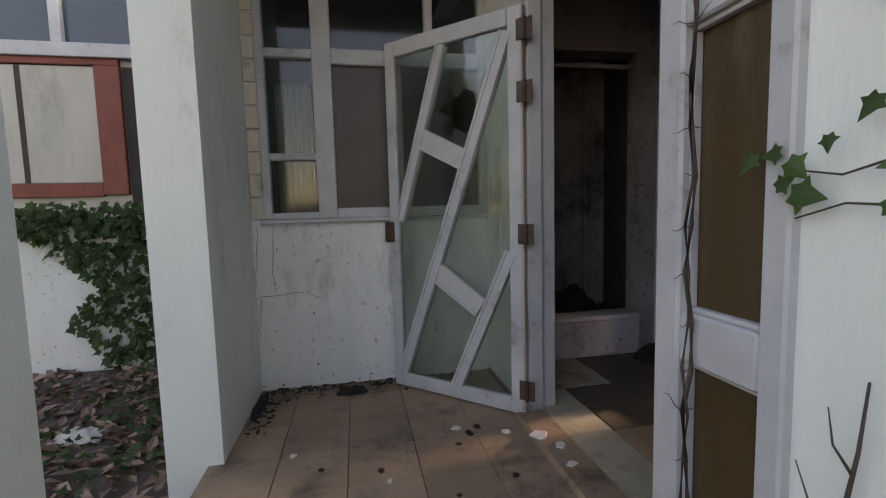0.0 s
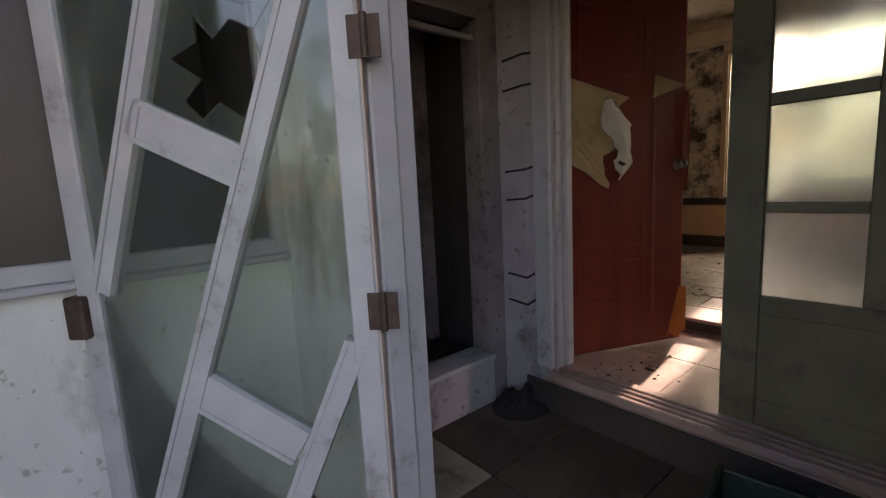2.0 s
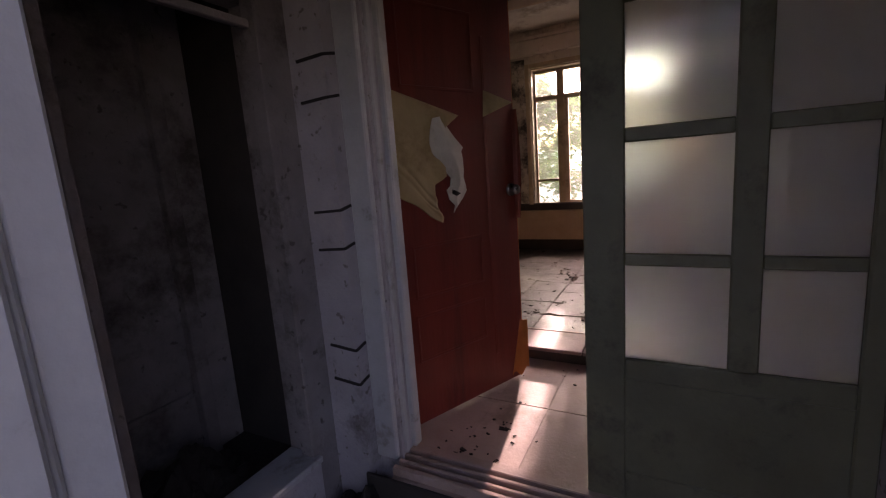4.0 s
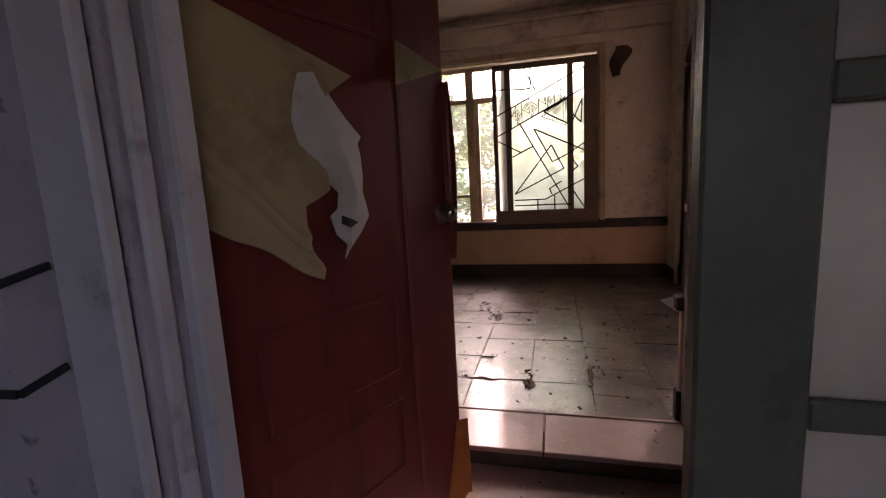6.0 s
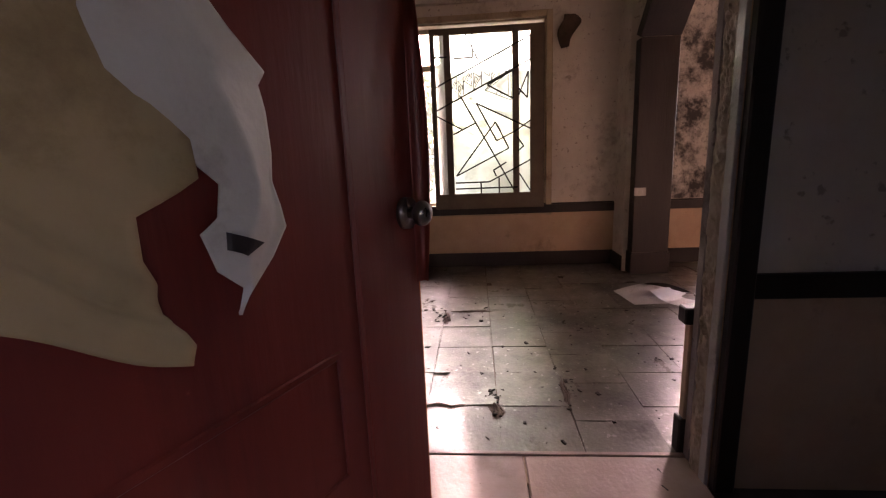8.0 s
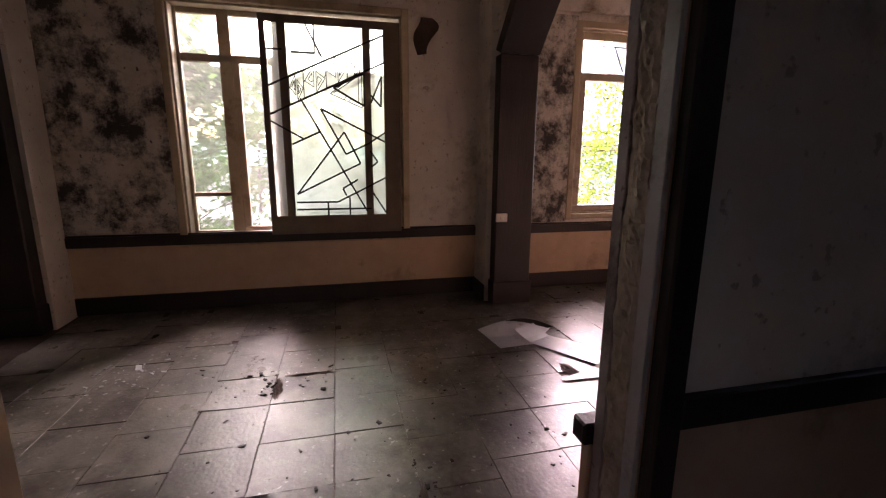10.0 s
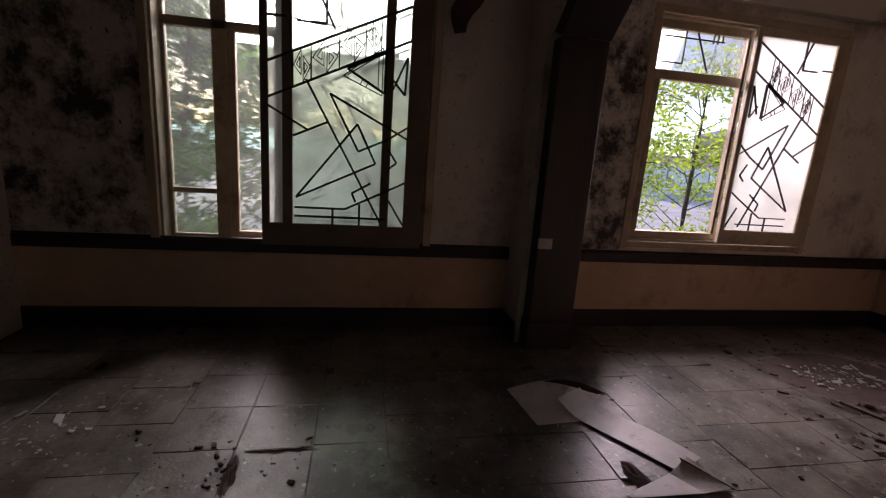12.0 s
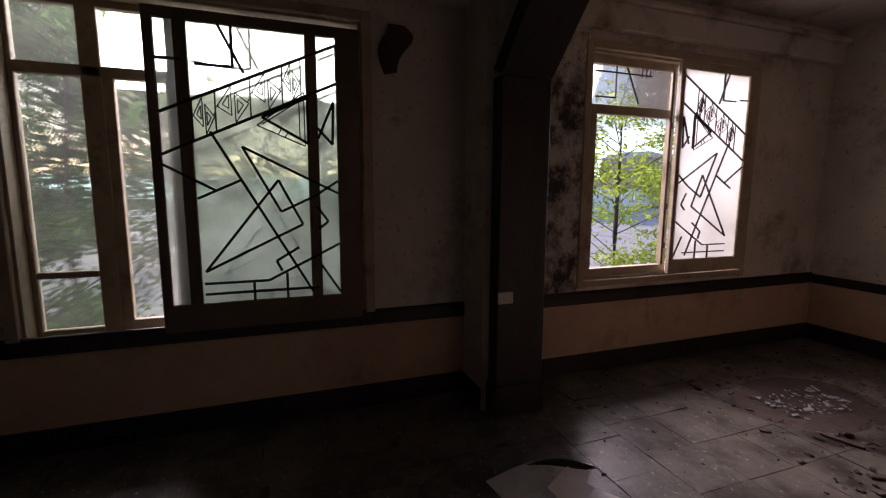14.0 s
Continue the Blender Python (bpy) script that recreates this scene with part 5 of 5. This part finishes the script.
# vine on the entrance wall, its leaves standing off towards the door
vine = thing("vine", pose(0.735, 0.55, 1.5), "young ivy vine creeping across the white wall", "vine")
bm = bmesh.new()
tube(bm, [(0, -0.10, -0.02), (-0.02, -0.03, 0.02), (-0.015, 0.05, 0.0), (-0.02, 0.13, 0.015)], 0.003, 0.0015, 5)
tube(bm, [(0, -0.10, -0.02), (-0.015, -0.04, -0.05), (-0.02, 0.04, -0.045), (-0.02, 0.12, -0.07)], 0.003, 0.0015, 5)
tube(bm, [(0, -0.12, -0.3), (-0.01, -0.09, -0.1), (0, -0.10, 0.02), (-0.01, -0.06, 0.10), (0, -0.02, 0.30)], 0.004, 0.002, 5)
part("stem", bm, M_TWIG, vine, smooth=True)
for y, z, s, r in ((0.20, 0.04, 0.035, 60), (0.15, 0.045, 0.03, 10), (0.115, 0.02, 0.04, 140), (0.10, -0.03, 0.048, 170), (0.06, 0.055, 0.024, 100), (0.135, -0.01, 0.03, 210), (0.0, 0.10, 0.032, 60), (-0.04, 0.015, 0.034, 20), (-0.03, -0.05, 0.03, 200), (-0.02, 0.28, 0.045, 150), (-0.09, 0.18, 0.035, 60)):
    bm = bmesh.new()
    ivy_leaf(bm, Matrix.Translation((-0.035, y, z)) @ Euler((0, radians(-80), radians(0))).to_matrix().to_4x4() @ Matrix.Rotation(radians(r), 4, "Z"), s)
    part("leaf", bm, M_IVY, vine)
tw = thing("dry_vine", pose(0.712, 0.90, 0.42), "dead thorny vine clinging to the door post", "dry vine")
bm = bmesh.new()
pts = [(-0.008, 0.010 * math.sin(k * 1.7) + 0.006 * math.sin(k * 4.1), k * 0.11) for k in range(17)]
tube(bm, pts, 0.007, 0.004, 6)
tube(bm, [(p[0] - 0.006, 0.012 * math.sin(p[2] * 21), p[2]) for p in pts], 0.004, 0.003, 6)
part("stem", bm, M_TWIG, tw, smooth=True)
for k in range(1, 16):
    bm = bmesh.new()
    y = pts[k][1]
    a = q.uniform(-0.5, 0.6)
    r = q.uniform(0.25, 1.0)
    for side in ((1, -1) if k % 3 else (1,)):
        tube(bm, [(-0.006, y, k * 0.11), (-0.014, y + side * 0.02 * r, k * 0.11 + 0.012 * a), (-0.016, y + side * 0.045 * r, k * 0.11 + 0.05 * a), (-0.02, y + side * 0.06 * r, k * 0.11 + 0.045 * a)], 0.0018, 0.0006, 5)
    part("thorny_shoot", bm, M_TWIG, tw, smooth=True)
tw2 = thing("dry_twig", pose(0.735, 0.50, 0.40), "dry forked twig stuck to the white wall", "twig")
bm = bmesh.new()
tube(bm, [(-0.008, 0.10, 0.25), (-0.01, 0.09, 0.42), (-0.012, 0.075, 0.55), (-0.01, 0.06, 0.66), (-0.01, 0.05, 0.78)], 0.006, 0.002, 6)
tube(bm, [(-0.011, 0.08, 0.5), (-0.02, 0.12, 0.53), (-0.02, 0.15, 0.60)], 0.003, 0.001, 5)
tube(bm, [(-0.011, 0.065, 0.62), (-0.02, 0.09, 0.66), (-0.02, 0.10, 0.72)], 0.003, 0.001, 5)
part("stem", bm, M_TWIG, tw2, smooth=True)

# ---- garden wall, neighbour house, porch post ----
structure("wall_garden", boxes((-8, -0.92, 4.60, 4.75, 0, 1.44), (-8, -0.92, 4.57, 4.78, 1.44, 1.49), bev=0.01), M_WHITE, "white rendered garden wall streaked with dirt", "garden wall")
pp = structure("trim_porch_post", boxes((-0.93, -0.70, 0.84, 1.07, 0.05, 3.02), (-0.95, -0.68, 0.82, 1.55, 3.021, 3.14), bev=0.01), M_PILLAR, "grey-white square porch post", "post")
nh = thing("house", pose(0, 5.4, 0), "pale neighbouring house wing with red window frames", "house")
part("wall", boxes((-9, -0.95, 0, 0.2, 0.05, 5.0), bev=0), M_BOARD, nh)
part("roof", boxes((-9.2, -0.80, -0.4, 0.6, 5.0, 5.15), bev=0.01), M_FARWALL, nh)
wd = part("window", boxes((-2.64, -2.40, -0.06, -0.004, 1.72, 3.05), (-6.0, -2.64, -0.06, -0.004, 1.70, 1.84), (-6.0, -2.40, -0.06, -0.004, 3.05, 3.12), bev=0.006), M_REDFRAME, nh, "red oxide window frame")
part("board", boxes((-4.3, -2.65, -0.03, -0.006, 1.85, 3.04), bev=0.002), M_BOARD, wd, "pale boarded window panel")
part("seam", boxes((-3.36, -3.31, -0.036, -0.03, 1.85, 3.04), bev=0.001), M_GROUT, wd, "dark seam between boards")
# flat near-black panel paints the shade inside a doorway
part("opening", boxes((-2.39, -2.0, -0.02, -0.004, 0.6, 3.05), bev=0), M_BLACK, nh, "flat dark panel painted as an unlit doorway")
up = part("window", boxes((-6.0, -0.95, -0.10, -0.004, 3.12, 3.26), (-6.0, -0.95, -0.08, -0.004, 3.86, 3.96), (-2.98, -2.88, -0.09, -0.004, 3.26, 3.86), (-4.2, -4.1, -0.09, -0.004, 3.26, 3.86), (-1.8, -1.7, -0.09, -0.004, 3.26, 3.86), bev=0.006), M_FRAME, nh, "white upper window band")
part("pane", boxes((-6.0, -0.95, -0.02, -0.006, 3.26, 3.86), bev=0), M_FARGLASS, up, "dark blue-grey pane")


# ---- trees and distance behind the house ----
def tree(name, x, y, h, r, n, seed, leafm, label, group, low=0.3, size=0.07):
    q = random.Random(seed)
    t = thing(name, pose(x, y, GROUND_Z), label, "tree", group)
    bm = bmesh.new()
    tube(bm, [(0, 0, 0), (q.uniform(-0.1, 0.1), q.uniform(-0.1, 0.1), h * 0.3), (q.uniform(-0.2, 0.2), q.uniform(-0.2, 0.2), h * 0.62), (q.uniform(-0.3, 0.3), q.uniform(-0.3, 0.3), h * 0.95)], 0.035 * h * 0.4, 0.012, 7)
    tips = []
    for k in range(24):
        z = h * q.uniform(low, 0.9)
        a = k * 2.4 + q.uniform(-0.4, 0.4)
        l = r * q.uniform(0.55, 1.1) * (1.15 - 0.5 * abs(z / h - 0.5))
        p0 = Vector((0, 0, z * 0.85))
        p1 = p0 + Vector((math.cos(a) * l * 0.5, math.sin(a) * l * 0.5, l * 0.28))
        p2 = p0 + Vector((math.cos(a + 0.2) * l, math.sin(a + 0.2) * l, l * q.uniform(0.15, 0.55)))
        tube(bm, [p0, p1, p2], 0.012, 0.003, 5)
        for _ in range(3):
            d = Vector((q.uniform(-1, 1), q.uniform(-1, 1), q.uniform(-0.4, 0.6))) * l * 0.35
            tube(bm, [p1.lerp(p2, q.random()), p2 + d * 0.6, p2 + d], 0.005, 0.0015, 4)
            tips.append((p2 + d, l * 0.22))
        tips += [(p1.lerp(p2, 0.5), l * 0.2), (p2, l * 0.22)]
    part("trunk", bm, M_BARK, t, smooth=True)
    bm = bmesh.new()
    for _ in range(n):
        c, s = q.choice(tips)
        p = c + Vector((q.gauss(0, s), q.gauss(0, s), q.gauss(0, s * 0.6)))
        w = size * q.uniform(0.6, 1.25)
        m = Matrix.Translation(p) @ Euler((q.uniform(-1.5, 1.5), q.uniform(-1.5, 1.5), q.uniform(0, 6.3))).to_matrix().to_4x4()
        vs = [bm.verts.new(m @ Vector(v)) for v in ((0, -w, 0), (0.4 * w, 0, 0.1 * w), (0, w, -0.05 * w), (-0.4 * w, 0, 0.1 * w))]
        bm.faces.new(vs)
    part("crown", bm, leafm, t)
    return t


tree("tree", 10.6, -3.9, 4.2, 1.35, 6500, 1, M_TREELEAF, "slender bright green young tree outside the window", "garden trees", 0.12, 0.055)
tree("tree", 8.9, 4.3, 4.4, 0.95, 6000, 9, M_DARKLEAF, "dense dark green bush close to the window", "garden trees", 0.1, 0.06)
tree("tree", 10.4, 4.3, 5.2, 1.3, 5200, 2, M_DARKLEAF, "leafy dark green tree close behind the window", "garden trees", 0.15, 0.075)
tree("tree", 11.9, 6.3, 7.0, 2.2, 6500, 3, M_DARKLEAF, "tall dark green tree behind the house", "garden trees", 0.15, 0.09)
tree("tree", 13.6, 1.2, 5.0, 1.7, 5200, 4, M_DARKLEAF, "round dark green tree behind the house", "garden trees", 0.1, 0.09)
tree("tree", 16.5, 8.5, 8.0, 2.8, 6500, 6, M_DARKLEAF, "broad dark green tree behind the house", "garden trees", 0.1, 0.11)
tree("tree", 19.0, 4.6, 5.4, 2.0, 5200, 7, M_DARKLEAF, "dark green tree farther behind the house", "garden trees", 0.1, 0.11)
tree("tree", -7.2, 1.6, 5.0, 1.8, 5200, 12, M_DARKLEAF, "leafy garden tree opposite the porch", "front garden trees", 0.1, 0.10)
tree("tree", -8.6, -1.6, 5.6, 2.0, 5200, 13, M_DARKLEAF, "leafy garden tree opposite the porch", "front garden trees", 0.1, 0.10)
def building(x, y, w, d, h, rot, wallm, roofm, label, rows, cols):
    b = thing("building", pose(x, y, GROUND_Z, 0, 0, rot), label, "building", "far buildings")
    part("wall", boxes((-d / 2, d / 2, -w / 2, w / 2, 0, h), bev=0), wallm, b)
    bm = bmesh.new()
    add_box(bm, -d / 2 - 0.5, d / 2 + 0.5, -w / 2 - 0.5, w / 2 + 0.5, h, h + 0.9)
    for v in bm.verts:
        if v.co.z > h + 0.5:
            v.co.x *= 0.3
    part("roof", bm, roofm, b)
    for i in range(rows):
        for j in range(cols):
            yy = -w / 2 + (j + 0.5) * w / cols
            zz = 0.8 + i * (h - 0.6) / rows
            wn_ = part("window", boxes((-d / 2 - 0.06, -d / 2, yy - 0.55, yy + 0.55, zz, zz + 1.2), bev=0), M_FARWALL, b)
            part("pane", boxes((-d / 2 - 0.09, -d / 2 - 0.061, yy - 0.47, yy + 0.47, zz + 0.08, zz + 1.12), bev=0), M_FARGLASS, wn_)
building(46, -30, 30, 8, 2.5, 35, M_BLUEROOF, M_REDROOF, "long blue shed with a red roof across the yard", 1, 5)
building(66, -60, 30, 10, 7.0, 35, M_FARWALL, M_BLUEROOF, "pale two-storey building beyond the yard", 2, 8)
bm = bmesh.new()
n = 60
g = {}
for i in range(n + 1):
    for j in range(13):
        a = radians(-75 + i * 150 / n)
        rr_ = 110 + j * 9
        hh = (26 if a < -0.15 else 8) * math.sin(min(1, j / 9) * math.pi / 2) * (0.8 + 0.4 * noise.noise(Vector((a * 6, j * 0.4, 0)))) + noise.noise(Vector((a * 40, j, 3))) * 1.5
        g[i, j] = bm.verts.new((rr_ * math.cos(a), rr_ * math.sin(a), max(0.0, hh) if j else -0.5))
for i in range(n):
    for j in range(12):
        bm.faces.new((g[i, j], g[i + 1, j], g[i + 1, j + 1], g[i, j + 1]))
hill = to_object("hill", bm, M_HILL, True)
tagged(hill, "distant green wooded hillside with a glow for haze", "hill", kind="structure")

# ---- floor pieces ----
def shared_piece(name, x0, x1, y0, y1, h, bev, material):
    b = boxes((x0, x1, y0, y1, 0, h), bev=bev)
    me = bpy.data.meshes.new(name)
    bmesh.ops.recalc_face_normals(b, faces=b.faces)
    b.to_mesh(me)
    b.free()
    me.materials.append(material)
    return me


def lay(me, name, parent, m):
    ob = new(name, me)
    ob.parent = parent
    ob.matrix_world = m
    return ob


by_name = bpy.data.objects
fp, fv, fl, fr_ = by_name["floor_porch"], by_name["floor_vestibule"], by_name["floor_landing"], by_name["floor_room"]
q = random.Random(21)
T = 0.295
me_p = shared_piece("tile", 0.0015, T - 0.0015, 0.0015, T - 0.0015, 0.012, 0.002, M_PORCHTILE)
for i in range(5):
    for j in range(8):
        x, y = -0.70 + i * T, 0.52 + j * T
        if x + T > 0.79 or y + T > 2.90:
            continue
        lay(me_p, "tile", fp, pose(x, y, PORCH_Z - 0.012 + q.uniform(-0.0015, 0.001), q.uniform(-0.2, 0.2), q.uniform(-0.2, 0.2), 0))
tv = [shared_piece("tile", 0.003, T - 0.003, 0.003, 2 * T - 0.003, 0.012, 0.003, m) for m in (M_DARKTILE, M_PALETILE, M_PORCHTILE)]
for i in range(4):
    for j in range(4):
        x, y = 0.80 + i * 0.305, 0.82 + j * 0.5
        k = 1 if (i, j) in ((0, 1), (0, 2), (1, 3)) else 2 if (i, j) in ((1, 1), (0, 3)) else 0
        lay(tv[k], "tile", fv, pose(x, y, VEST_Z - 0.012 + q.uniform(-0.001, 0.001), q.uniform(-0.15, 0.15), q.uniform(-0.15, 0.15), 0) @ Matrix.Diagonal((1.03, 0.845, 1, 1)))
me_b = shared_piece("board", 0.0004, 0.5796, 0.0004, 0.2996, 0.012, 0.001, M_PINK)
for i in range(2):
    for j in range(13):
        lay(me_b, "board", fl, pose(2.205 + i * 0.585, -0.25 + j * 0.285, LAND_Z - 0.012 + q.uniform(-0.001, 0.001)) @ Matrix.Diagonal((1.0, 0.95, 1, 1)))
me_s = shared_piece("board", 0.0, 0.315, 0.002, 0.62, 0.024, 0.004, M_PINK)
me_n = shared_piece("strip", 0.0, 0.022, 0.0, 1.28, 0.012, 0.003, M_PINK)
for j in range(2):
    lay(me_s, "board", fr_, pose(3.372, 1.337 + j * 0.625, ROOM_Z - 0.018))
lay(me_n, "strip", fr_, pose(3.69, 1.337, ROOM_Z - 0.003))
S = 0.335
me_r = shared_piece("tile", 0.0015, S - 0.0015, 0.0015, S - 0.0015, 0.006, 0.001, M_ROOMTILE)


def curled(seed):
    """A loose tile with a lifted, broken corner."""
    qq = random.Random(seed)
    bm = bmesh.new()
    n = 8
    cut = qq.uniform(0.05, 0.13)
    g = {}
    for i in range(n + 1):
        for j in range(n + 1):
            u, v = i / n, j / n
            z = 0.006 + 0.016 * max(0.0, u + v - 1.35) + 0.008 * max(0.0, 0.3 - u) * v
            g[i, j] = bm.verts.new((0.002 + u * (S - 0.004) + qq.uniform(-0.002, 0.002), 0.002 + v * (S - 0.004) + qq.uniform(-0.002, 0.002), z))
    for i in range(n):
        for j in range(n):
            u, v = (i + 0.5) / n, (j + 0.5) / n
            if u < cut and v < cut * 1.8 + 0.1 * math.sin(u * 40):
                continue
            bm.faces.new((g[i, j], g[i + 1, j], g[i + 1, j + 1], g[i, j + 1]))
    bmesh.ops.delete(bm, geom=[v for v in bm.verts if not v.link_faces], context="VERTS")
    bmesh.ops.solidify(bm, geom=bm.faces[:], thickness=0.004)
    me = bpy.data.meshes.new("tile")
    bm.to_mesh(me)
    bm.free()
    me.materials.append(M_ROOMTILE)
    return me


loose = [curled(k) for k in range(4)]
for i in range(10):
    for j in range(22):
        x, y = 3.712 + i * S, 2.045 - 0.335 * 15 + j * S
        if y < -3.05 or y + S > 4.2:
            continue
        if 0.30 < y + S / 2 < 0.70 and x > 6.2:
            continue
        r = q.random()
        off = (-0.12 if j in (9, 13, 17) else 0.0)
        fill = min(1.0, (6.815 - x - off) / S)
        me = loose[q.randrange(4)] if r < 0.13 or (i, j) in ((1, 14), (1, 15), (4, 16)) else me_r
        turn = q.choice((0, 90, 180, 270)) if me is not me_r else 0
        c = pose(x + off + S / 2 + q.uniform(-0.003, 0.003), y + S / 2 + q.uniform(-0.003, 0.003), ROOM_Z - 0.006 + q.uniform(0, 0.003), q.uniform(-0.25, 0.25), q.uniform(-0.25, 0.25), turn + q.uniform(-0.6, 0.6))
        lay(me if fill == 1.0 else me_r, "tile", fr_, c @ Matrix.Translation((-S / 2, -S / 2, 0)) if fill == 1.0 else pose(x + off, y, ROOM_Z - 0.005) @ Matrix.Diagonal((fill, 1, 1, 1)))
